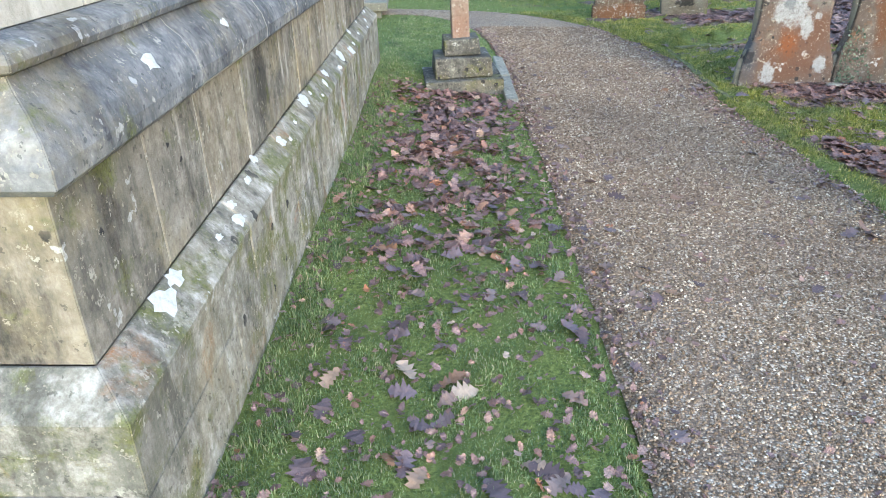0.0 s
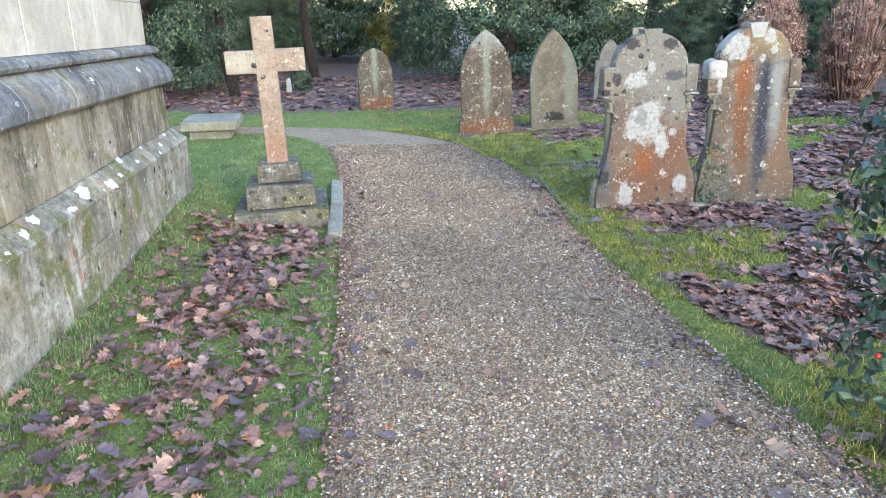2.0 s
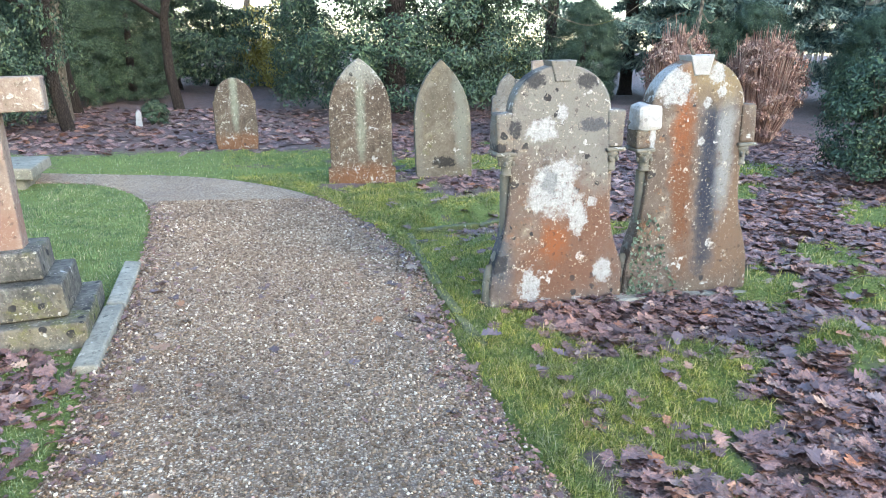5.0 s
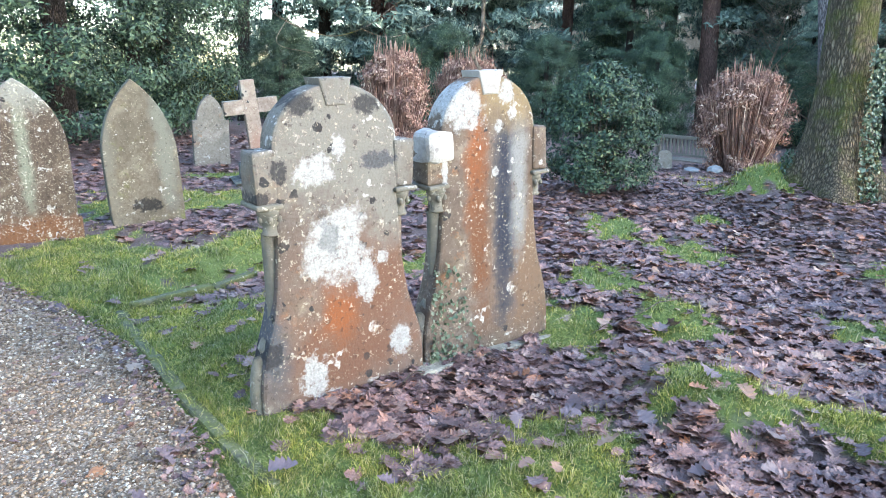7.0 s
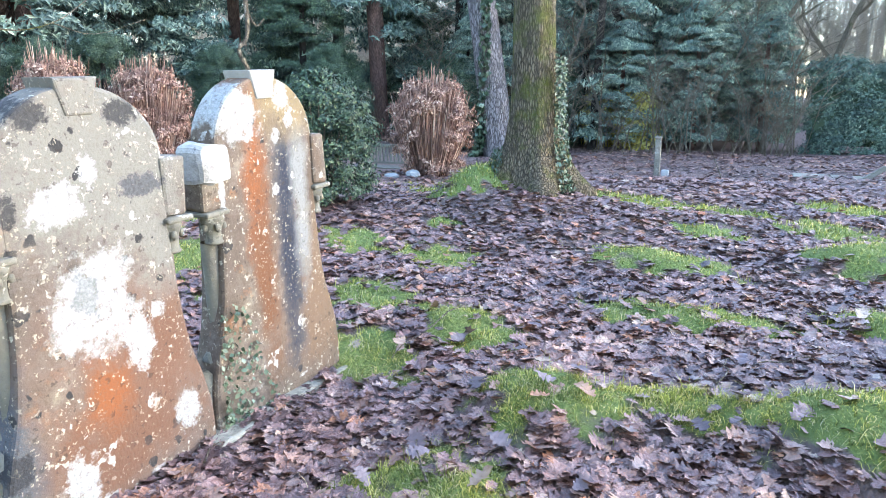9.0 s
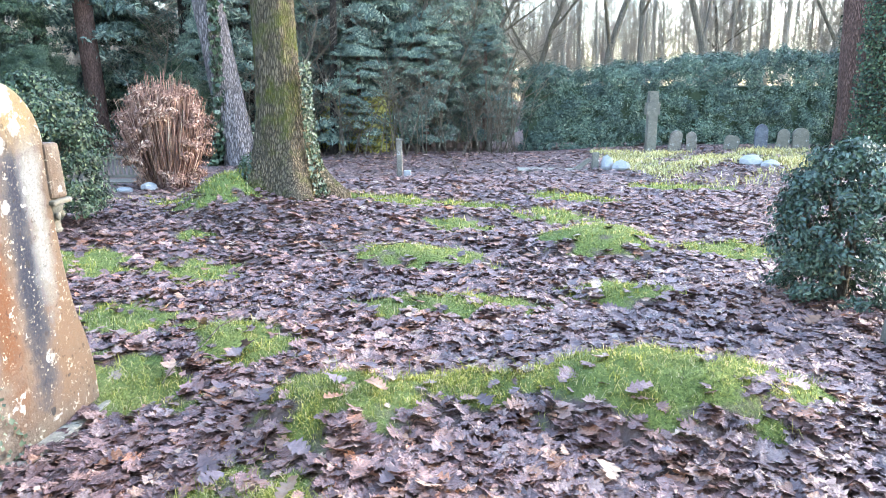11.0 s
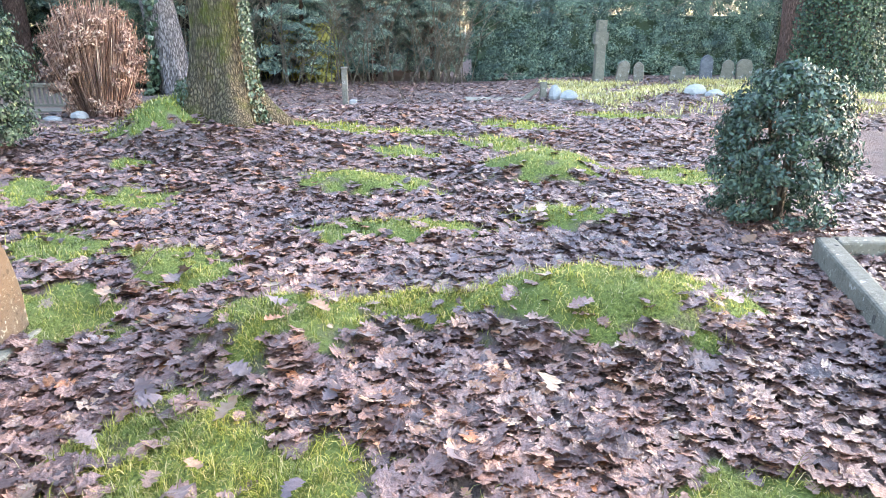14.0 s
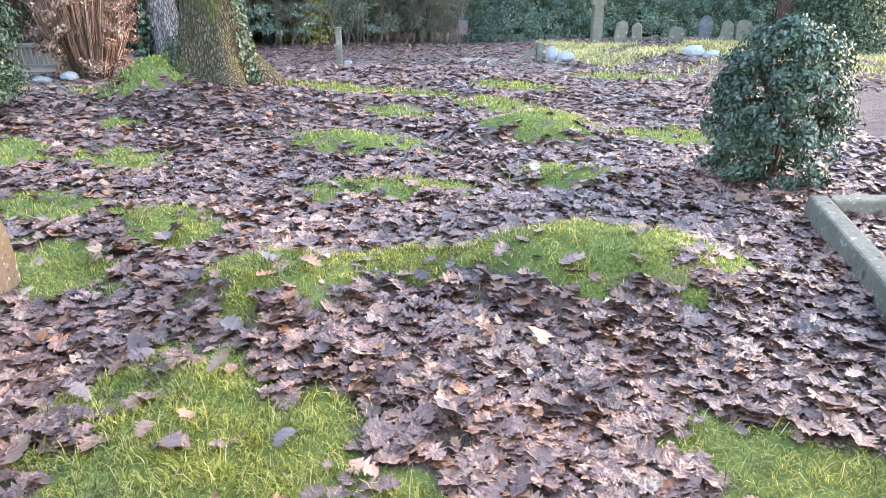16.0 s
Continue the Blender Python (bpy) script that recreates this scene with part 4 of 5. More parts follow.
kerb_run("path_kerb", [(0.46, 5.72), (0.44, 6.4), (0.41, 7.3)], 0.11, 0.05, "pale stone edging between lawn and gravel", 0.8, slab_stone)
kerb_run("grave_kerb", [(2.38, 5.6), (2.35, 6.3), (2.37, 7.1), (2.45, 8.0)], 0.07, 0.022, "mossy stone grave kerb along the gravel path", 0.4, None, 0.0, 0.006)
kerb_run("grave_kerb", [(2.5, 8.02), (2.9, 8.06), (3.4, 8.1)], 0.09, 0.035, "mossy stone grave kerb buried in turf", 0.5, None, 0.0, 0.006)
kerb_run("grave_kerb", [(4.95, 2.3), (4.2, 2.45), (3.4, 2.62)], 0.1, 0.13, "grey concrete grave kerb", 1.7, stone_grey)
kerb_run("grave_kerb", [(4.98, 2.22), (5.05, 1.6), (5.12, 0.9)], 0.1, 0.13, "grey concrete grave kerb", 1.4, stone_grey)


def build_bench():
    root = tagged(empty("garden_bench", 14.0, 11.6, -0.62, -84), "weathered grey teak garden bench with a slatted back", "bench")
    for s in (-0.75, 0.75):
        part("leg", box(s - 0.035, s + 0.035, -0.3, -0.23, 0, 0.62, 0.006), teak, root)
        part("leg", box(s - 0.035, s + 0.035, 0.2, 0.27, 0, 0.86, 0.006), teak, root)
        part("armrest", box(s - 0.04, s + 0.04, -0.33, 0.22, 0.62, 0.66, 0.008), teak, root)
    for k in range(5):
        y = -0.28 + k * 0.1
        part("seat_slat", box(-0.72, 0.72, y, y + 0.08, 0.41, 0.435, 0.004), teak, root)
    part("top_rail", box(-0.715, 0.715, 0.215, 0.255, 0.8, 0.87, 0.008), teak, root)
    part("lower_rail", box(-0.715, 0.715, 0.215, 0.255, 0.46, 0.51, 0.006), teak, root)
    for k in range(17):
        x = -0.66 + k * 0.0825
        part("back_slat", box(x - 0.02, x + 0.02, 0.225, 0.245, 0.511, 0.799, 0.003), teak, root)


build_bench()


# ---------------------------------------------------------------- foliage
rng = np.random.default_rng(7)


def leaf_cloud(centres, normals, size, shape=0.5, fold=0.25):
    """Small folded leaves (four triangles' worth of two quads) at the centres, facing roughly along the normals."""
    n = len(centres)
    nor = normals + rng.normal(0, 0.55, (n, 3))
    nor /= np.linalg.norm(nor, axis=1, keepdims=True) + 1e-9
    a = np.cross(nor, rng.normal(0, 1, (n, 3)))
    a /= np.linalg.norm(a, axis=1, keepdims=True) + 1e-9
    b = np.cross(nor, a)
    s = (size * rng.uniform(0.6, 1.4, (n, 1))).astype(float)
    tip, back = centres + a * s, centres - a * s
    left, right = centres + b * s * shape + nor * s * fold, centres - b * s * shape + nor * s * fold
    v = np.stack([back, right, tip, left], 1).reshape(-1, 3)
    i = np.arange(n)[:, None] * 4
    f = np.concatenate([i + np.array([[0, 1, 2]]), i + np.array([[0, 2, 3]])], 0)
    return v, f


def crown_points(count, clumps, profile, seed, clump_r, inner=0.25, squash=0.7):
    """Leaf places in clumps over a crown whose outline is profile(u): radius, with u from the foot (0) to the top (1)."""
    g = np.random.default_rng(seed)
    u = g.random(clumps) ** 0.9
    ang = g.random(clumps) * 2 * math.pi
    rad = np.array([profile(q) for q in u]) * np.where(g.random(clumps) < inner, g.uniform(0.3, 0.8, clumps), g.uniform(0.82, 1.12, clumps))
    c = np.stack([rad * np.cos(ang), rad * np.sin(ang), u], 1)
    out = np.stack([np.cos(ang), np.sin(ang), np.full(clumps, 0.35)], 1)
    pick = g.integers(0, clumps, count)
    d = g.normal(0, 1, (count, 3))
    d /= np.linalg.norm(d, axis=1, keepdims=True)
    d *= (g.random((count, 1)) ** 0.5)
    return c[pick], out[pick], d * np.array([1, 1, squash])


def crown_mesh(name, count, clumps, profile, tall, seed, clump_r, size, mat, shape=0.5, base=0.0, inner=0.25, squash=0.7, droop=0.0):
    c, out, d = crown_points(count, clumps, profile, seed, clump_r, inner, squash)
    d[:, 2] -= droop * (d[:, 0] ** 2 + d[:, 1] ** 2)
    c = c * np.array([1, 1, tall]) + np.array([0, 0, base])
    v, f = leaf_cloud(c + d * clump_r, out + d, size, shape)
    ob = raw(name, v, f, mat)
    return ob


def branch_paths(seed, tall, reach, levels=4, start=0.25, trunk=0.14, droop=0.0, fork=4):
    """A bare tree's limbs as tube paths."""
    g = random.Random(seed)
    paths = []

    def grow(p, d, length, r, level):
        pts, q = [], np.array(p, dtype=float)
        n = 5
        for k in range(n + 1):
            pts.append((*q, max(r * (1 - 0.65 * k / n), 0.006)))
            d = d + np.array([g.uniform(-0.2, 0.2), g.uniform(-0.2, 0.2), g.uniform(-0.12, 0.2) - droop * level])
            d = d / np.linalg.norm(d)
            q = q + d * length / n
        paths.append(pts)
        if level >= levels:
            return
        for _ in range(fork + (2 if level == 0 else 0)):
            k = g.randint(1 if level else 2, n)
            x, y, z, rr = pts[k]
            a = g.uniform(0, 2 * math.pi)
            side = np.array([math.cos(a), math.sin(a), g.uniform(0.0, 0.7)])
            grow((x, y, z), d * 0.35 + side * 0.9, length * g.uniform(0.45, 0.7) * (reach if level == 0 else 1), rr * 0.6, level + 1)

    grow((0, 0, -0.2), np.array([0.02, 0.0, 1.0]), tall, trunk, 0)
    return paths


def trunk_mesh(name, mat, r, tall, parent, bend=(0, 0), flare=0.6, base=-0.3):
    line = smooth_line([(0, 0, base, r * (1 + flare)), (0, 0, 0.15, r * (1 + flare * 0.5)), (bend[0] * 0.15, bend[1] * 0.15, 0.7, r * 1.06), (bend[0] * 0.5, bend[1] * 0.5, tall * 0.5, r * 0.92), (*bend, tall, r * 0.6)], 6)
    v, f = tubes([line], 14)
    return raw(name, v, f, mat, parent, smooth=True)


def round_profile(r, low=0.55):
    return lambda u: r * (low + (1 - low) * math.sin(math.pi * min(1, u * 0.75 + 0.22))) * (1 if u < 0.75 else math.sqrt(max(0.02, 1 - ((u - 0.75) / 0.25) ** 2)))


def cone_profile(r):
    return lambda u: r * (1 - u) ** 0.8 + 0.12


def make_tree(name, label, crown, trunk_mat, r, tall, bend=(0, 0)):
    root = tagged(empty(name, 0, 0, -500), label, "tree", "churchyard trees")
    trunk_mesh("trunk", trunk_mat, r, tall, root, bend)
    if crown:
        crown.parent = root
    return root


def bare_tree(name, label, seed, tall, reach, mat, trunk=0.16, levels=4, droop=0.0, fork=4):
    root = tagged(empty(name, 0, 0, -500), label, "tree", "bare winter trees")
    paths = branch_paths(seed, tall, reach, levels, trunk=trunk, droop=droop, fork=fork)
    v, f = tubes(paths[:1], 12)
    raw("trunk", v, f, mat, root, smooth=True)
    v, f = tubes(paths[1:], 4)
    raw("branchwork", v, f, mat, root, smooth=True)
    return root


yew_1 = make_tree("yew_tree", "dense dark green yew reaching to the ground", crown_mesh("crown", 70000, 420, round_profile(2.4), 6.5, 11, 0.42, 0.042, yew_material, 0.42, 0.2), dark_bark, 0.22, 5.0)
yew_2 = make_tree("yew_tree", "dark evergreen tree with loose drooping sprays", crown_mesh("crown", 52000, 260, round_profile(3.0, 0.4), 9.0, 12, 0.7, 0.075, yew_material, 0.34, 0.5, 0.3, 0.35, 0.3), dark_bark, 0.25, 8.0)
conifer_1 = make_tree("conifer", "blue-green conifer with drooping boughs", crown_mesh("crown", 52000, 300, cone_profile(3.2), 12.0, 13, 0.75, 0.105, conifer_material, 0.26, 0.6, 0.3, 0.22, 0.35), dark_bark, 0.2, 11.5)
conifer_2 = make_tree("conifer", "tall dark conifer with ragged boughs", crown_mesh("crown", 46000, 250, round_profile(2.6, 0.5), 10.0, 14, 0.8, 0.11, conifer_material, 0.28, 1.0, 0.3, 0.25, 0.3), red_bark, 0.2, 11.0)
bare_1 = bare_tree("bare_tree", "bare grey-brown winter tree with fine twigs", 3, 8.0, 0.9, pale_bark)
bare_2 = bare_tree("bare_tree", "slender bare tree with upright limbs", 5, 11.0, 0.55, pale_bark, 0.13)
bare_4 = bare_tree("bare_tree", "bare tree of the far wood, low sun painted into its pale bark", 6, 9.0, 0.7, far_bark, 0.09)
bare_3 = bare_tree("bare_tree", "dark bare tree with sweeping branches", 8, 6.5, 1.1, dark_bark, 0.15, droop=0.03)


def place(tree, x, y, scale=1.0, turn=None, wide=1.0, sink=0.0):
    t = copy_thing(tree, pose(x, y, h1(x, y) - sink, 0, 0, random.uniform(0, 360) if turn is None else turn))
    t.scale = (scale * wide, scale * wide, scale)
    return t


def bush(name, label, x, y, r, tall, count, clumps, clump_r, size, mat, seed, stems=9, stem_mat=None, low=0.5, shape=0.5, category="bush"):
    z = h1(x, y)
    root = tagged(empty(name, x, y, z), label, category)
    c, out, d = crown_points(count, clumps, round_profile(r, low), seed, clump_r, 0.3)
    c = c * np.array([1, 1, tall * 0.92]) + np.array([0, 0, tall * 0.08])
    v, f = leaf_cloud(c + d * clump_r, out + d, size, shape)
    raw("foliage", v, f, mat, root)
    g = random.Random(seed)
    paths = []
    for _ in range(stems):
        a = g.uniform(0, 2 * math.pi)
        e = r * g.uniform(0.3, 0.9)
        paths.append([(0.05 * math.cos(a), 0.05 * math.sin(a), -0.08, 0.02), (e * 0.35 * math.cos(a), e * 0.35 * math.sin(a), tall * 0.3, 0.014), (e * math.cos(a), e * math.sin(a), tall * g.uniform(0.6, 0.95), 0.006)])
    v, f = tubes(paths, 5)
    raw("stem_growth", v, f, stem_mat or pale_bark, root, smooth=True)
    return root


# the big yew behind the pointed stones, and the dark wood round the north side
place(yew_1, 4.1, 18.6, 1.0, 20, 1.08)
place(yew_1, 5.9, 20.5, 0.95, 120)
place(yew_1, -3.6, 15.6, 0.85, 70, 0.8)
for _x, _y, _s, _t in ((-5.5, 22, 1.0, 0), (-1.5, 25, 0.9, 1), (-8, 27, 1.1, 1), (-4.0, 30, 1.0, 0), (-12, 22, 1.1, 0), (-1.9, 21, 0.42, 0), (-3.0, 19.5, 0.4, 0), (2.4, 24, 0.4, 0)):
    place((yew_1, yew_2)[_t], _x, _y, _s)
for _x, _y, _s, _t in ((-2.4, 18.0, 0.75, 0), (-0.6, 19.0, 0.8, 0), (2.2, 26, 1.1, 1), (7.8, 26, 1.1, 1), (9.0, 29, 1.2, 1), (6.6, 23, 0.9, 1), (10.6, 31, 1.1, 1), (3.5, 33, 1.2, 1), (0.2, 34, 1.2, 1), (8.4, 36, 1.2, 1)):
    place((bare_3, bare_2)[_t], _x, _y, _s)
# north-east and east: conifers and evergreen shrubs
for _x, _y, _s, _t in ((13.2, 25, 1.0, 0), (14.5, 23, 1.0, 1), (17, 22.5, 0.95, 0), (18.5, 26, 0.9, 0), (20.5, 21, 1.0, 1), (22.5, 18.2, 1.0, 0), (24.5, 14.5, 1.0, 0), (26, 11.5, 1.0, 1),
                       (23.8, 9.0, 0.8, 0), (27.5, 8.5, 0.6, 1), (26.5, 5.6, 0.55, 1), (22.5, 11.8, 0.7, 0), (24.2, 6.6, 0.6, 0), (21.8, 8.3, 0.32, 1), (22.4, 6.4, 0.36, 1), (23.2, 4.7, 0.34, 1), (20.8, 12.6, 0.3, 0)):
    place((conifer_1, conifer_2)[_t], _x, _y, _s)
for _x, _y, _s, _t in ((12.6, 20.0, 0.38, 0), (18.2, 15.5, 0.42, 0), (20.2, 13.0, 0.4, 0), (16.5, 18, 0.4, 0), (14, 19.5, 0.42, 0), (-4.5, 20, 0.35, 0), (-2.2, 23, 0.32, 0), (6.8, 22.5, 0.4, 0), (-7, 19, 0.4, 0), (-0.5, 27, 0.4, 0), (10.2, 22, 0.4, 0), (11.6, 25, 0.45, 0), (24, 16, 0.5, 1), (19.5, 17.5, 0.5, 1), (22.3, 10.3, 0.35, 0)):
    place((yew_1, yew_2)[_t], _x, _y, _s)
# bare wood beyond the hedge, low sun painted into the pale far bark
def far_wood():
    g = random.Random(77)
    paths = []
    for _ in range(2300):
        x, y, t = g.uniform(34, 75), g.uniform(-45, 62), g.uniform(6, 14)
        z = h1(min(x, 60), y)
        dx, dy = g.uniform(-0.8, 0.8), g.uniform(-0.8, 0.8)
        r = g.uniform(0.025, 0.07)
        paths.append([(x, y, z - 0.2, r), (x + dx * 0.4, y + dy * 0.4, z + t * 0.5, r * 0.7), (x + dx, y + dy, z + t, 0.02)])
        for _k in range(18):
            u, a, l = g.uniform(0.15, 0.95), g.uniform(0, 6.28), g.uniform(0.8, 3.0)
            px, py, pz = x + dx * u, y + dy * u, z + t * u
            paths.append([(px, py, pz, r * 0.4), (px + l * 0.5 * math.cos(a), py + l * 0.5 * math.sin(a), pz + l * 0.45, r * 0.28), (px + l * math.cos(a), py + l * math.sin(a), pz + l * 0.8, 0.015)])
    v, f = tubes(paths, 3)
    tagged(raw("far_wood", v, f, far_bark), "bare winter wood in the distance, sunlight painted into its pale bark", "wood", kind="stuff")


far_wood()
for _i in range(26):
    _a = _i / 26
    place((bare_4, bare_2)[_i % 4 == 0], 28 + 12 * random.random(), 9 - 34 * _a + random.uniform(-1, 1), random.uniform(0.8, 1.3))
for _x, _y, _s in ((22.5, 7.5, 0.6), (24.0, 5.0, 0.75), (20.5, 10.0, 0.5), (24.6, 3.2, 0.8), (21.0, 8.6, 0.35), (21.8, 6.0, 0.4), (20.8, 11.5, 0.4), (22.4, 4.6, 0.4), (19.6, 13.5, 0.4), (25.0, 1.0, 1.0), (25.5, -2.5, 1.0), (25.2, -6.0, 1.0)):
    place(bare_1, _x, _y, _s)
place(bare_3, -1.9, 15.2, 0.75, 40)
place(bare_3, -3.4, 14.2, 0.7, 200)
place(bare_1, -2.6, 17.5, 0.55, 90)
# yellow undergrowth deep in the northern gaps, its sunlight painted into the leaves
for _x, _y, _r, _t in ((0.6, 33, 1.3, 2.6), (2.2, 36, 1.5, 3.4), (10.5, 36, 1.6, 3.0), (13.0, 40, 2.0, 3.0), (24.5, 8.8, 0.8, 1.5), (9.4, 25.5, 0.7, 1.2), (7.6, 27.5, 0.8, 1.3), (1.2, 27.0, 0.8, 1.3), (22.0, 7.8, 0.45, 1.5), (22.6, 9.0, 0.4, 1.7)):
    bush("yellow_bush", "yellow-leaved bush, low sun painted into its leaf colour", _x, _y, _r, _t, 5000, 90, 0.4, 0.06, sunlit_autumn_material, 50 + int(_x), 6)
for _m in (yew_1, yew_2, conifer_1, conifer_2, bare_1, bare_2, bare_3, bare_4):
    for _o in (*_m.children_recursive, _m):
        bpy.data.objects.remove(_o)


def big_trunk(name, label, x, y, r, tall, mat, bend, flare, roots=0, base=None):
    z = h1(x, y) if base is None else base
    root = tagged(empty(name, x, y, z), label, "tree", "churchyard trees")
    n, rows = 40, 46
    verts = []
    for i in range(rows):
        u = i / (rows - 1)
        hgt = -0.3 + (tall + 0.3) * u ** 1.6
        f = r * (1 + flare * math.exp(-max(hgt, 0) * 2.6)) * (1 - 0.25 * u)
        for k in range(n):
            a = 2 * math.pi * k / n
            lobes = 1 + 0.2 * flare * math.exp(-max(hgt, 0) * 3.2) * math.cos(roots * a + 0.7) + 0.03 * math.sin(7 * a + hgt * 0.9) + 0.02 * math.sin(13 * a - hgt * 2)
            verts.append((bend[0] * max(hgt, 0) / tall + f * lobes * math.cos(a), bend[1] * max(hgt, 0) / tall + f * lobes * math.sin(a), hgt))
    idx = np.arange(rows * n).reshape(rows, n)
    nxt = np.roll(idx, -1, 1)
    faces = np.stack([idx[:-1].ravel(), nxt[:-1].ravel(), nxt[1:].ravel(), idx[1:].ravel()], 1)
    raw("trunk", verts, faces, mat, root, smooth=True)
    return root


def ivy_patch(root, count, r, z0, z1, a0, a1, size=0.03, bulge=0.03, mat=None):
    a, hgt = rng.uniform(a0, a1, count), z0 + (z1 - z0) * rng.random(count) ** 1.4
    flare = 1 + 0.8 * np.exp(-hgt * 2.6)
    rr = r * flare + bulge * rng.random(count)
    c = np.stack([rr * np.cos(a), rr * np.sin(a), hgt], 1)
    v, f = leaf_cloud(c, np.stack([np.cos(a), np.sin(a), 0 * a], 1), size, 0.75)
    ob = raw("ivy", v, f, mat or ivy_material, root.children[0])
    ob["label"] = "climbing ivy"


_oak = big_trunk("oak_tree", "stout mossy oak trunk with spreading roots and ivy", 8.6, 6.5, 0.235, 7.0, oak_bark, (0.1, 0.25), 1.3, 5, 0.36)
ivy_patch(_oak, 1300, 0.26, -0.05, 1.35, -2.2, -1.0, 0.018)
ivy_patch(_oak, 700, 0.3, -0.05, 0.4, 1.2, 2.6, 0.016, 0.06)
_pine = big_trunk("pine_tree", "tall leaning pine with grey-violet plated bark", 18.9, 10.75, 0.42, 12.0, pine_bark, (0.5, 2.2), 0.12, 3, -0.5)
ivy_patch(_pine, 2500, 0.4, 0.0, 5.0, 0.9, 2.4, 0.07, 0.25)
big_trunk("pine_tree", "slender red-barked pine trunk", 21.6, 16.0, 0.29, 12.0, red_bark, (0.2, 0.7), 0.2, 3, -0.5)
big_trunk("pine_tree", "slender red-barked pine trunk", 14.4, 23.6, 0.3, 12.0, red_bark, (0.2, 0.1), 0.2, 3, -0.4)
big_trunk("pine_tree", "dark trunk leaning in the wood", 20.5, 9.7, 0.17, 9.0, red_bark, (0.3, 1.6), 0.2, 3, -0.4)
for _x, _y, _r in ((21.5, 9.0, 0.11), (24.5, 8.0, 0.14), (23.5, 9.8, 0.1), (12.0, 26, 0.2), (7.0, 21.8, 0.16), (9.5, 23, 0.18)):
    big_trunk("wood_tree", "thin dark trunk at the wood's edge", _x, _y, _r, 9.0, dark_bark, (random.uniform(-0.3, 0.3), random.uniform(-0.3, 0.3)), 0.3, 3)


bush("holly_bush", "young glossy dark green holly bush", 5.75, 2.2, 0.37, 0.98, 19000, 300, 0.08, 0.0155, holly_material, 21, 14, low=0.66)
bush("evergreen_shrub", "dark evergreen shrub with bare lower stems", 7.6, 8.55, 0.56, 1.36, 24000, 320, 0.13, 0.019, yew_material, 22, 16, low=0.6)
_rose = bush("berried_bush", "tall loose evergreen bush with arching stems and red berries", 2.66, 2.73, 0.28, 2.3, 4200, 150, 0.13, 0.026, holly_material, 24, 18, low=0.75)
for _k in range(5):
    _bm = bmesh.new()
    _a = 2.2 + 1.6 * random.random()
    bmesh.ops.create_icosphere(_bm, subdivisions=2, radius=0.011, matrix=Matrix.Translation((0.31 * math.cos(_a), 0.31 * math.sin(_a), 0.3 + 1.2 * random.random())))
    part("berry", _bm, berry_red, _rose, "red berry", True)
bush("clipped_ball", "small clipped box ball", -0.72, 16.2, 0.22, 0.42, 2500, 90, 0.06, 0.02, yew_material, 23, 5)
tagged(headstone("white_marker", -0.95, 15.9, -0.1, gothic(0.05, 0.2, 0.3, 0.06), 0.05, rock_pale, "tiny white grave marker"), group="")


def twig_bush(name, label, x, y, r, tall, seed, z=None):
    root = tagged(empty(name, x, y, h1(x, y) if z is None else z), label, "bush", "copper-brown dead bushes")
    g = random.Random(seed)
    paths = []
    for _ in range(1300):
        a, q = g.uniform(0, 2 * math.pi), math.sqrt(g.random())
        x0, y0 = 0.35 * r * q * math.cos(a), 0.35 * r * q * math.sin(a)
        x1, y1 = r * q * math.cos(a + g.uniform(-0.3, 0.3)), r * q * math.sin(a)
        top = tall * g.uniform(0.6, 1.12) * (1 - 0.26 * q ** 2.5) * (1 + 0.06 * math.sin(5 * a))
        paths.append([(x0, y0, -0.1, 0.009), ((x0 + 2 * x1) / 3 * 0.95, (y0 + 2 * y1) / 3 * 0.95, top * 0.5, 0.007), (x1 + g.uniform(-0.06, 0.06), y1 + g.uniform(-0.06, 0.06), top, 0.004)])
    v, f = tubes(paths, 4)
    raw("twig_growth", v, f, copper_material, root, smooth=True)
    c, out, d = crown_points(12000, 260, lambda u: r * (0.5 + 0.5 * math.sin(math.pi * min(1, 0.12 + 0.72 * u))) * (1 if u < 0.8 else 1 - 1.6 * (u - 0.8)), seed, 0.16, 0.3)
    c = c * np.array([1, 1, tall * 0.9]) + np.array([0, 0, tall * 0.08])
    v, f = leaf_cloud(c + d * 0.11, out + d, 0.027, 0.4)
    raw("dead_leaves", v, f, copper_material, root)
    return root


twig_bush("dead_conifer_bush", "copper-brown dead bush of upright twigs", 12.5, 9.66, 0.68, 1.66, 31, -0.14)
twig_bush("dead_conifer_bush", "copper-brown dead bush of upright twigs", 7.6, 12.6, 0.5, 1.75, 32)
twig_bush("dead_conifer_bush", "copper-brown dead bush of upright twigs", 9.6, 13.2, 0.6, 1.75, 33)


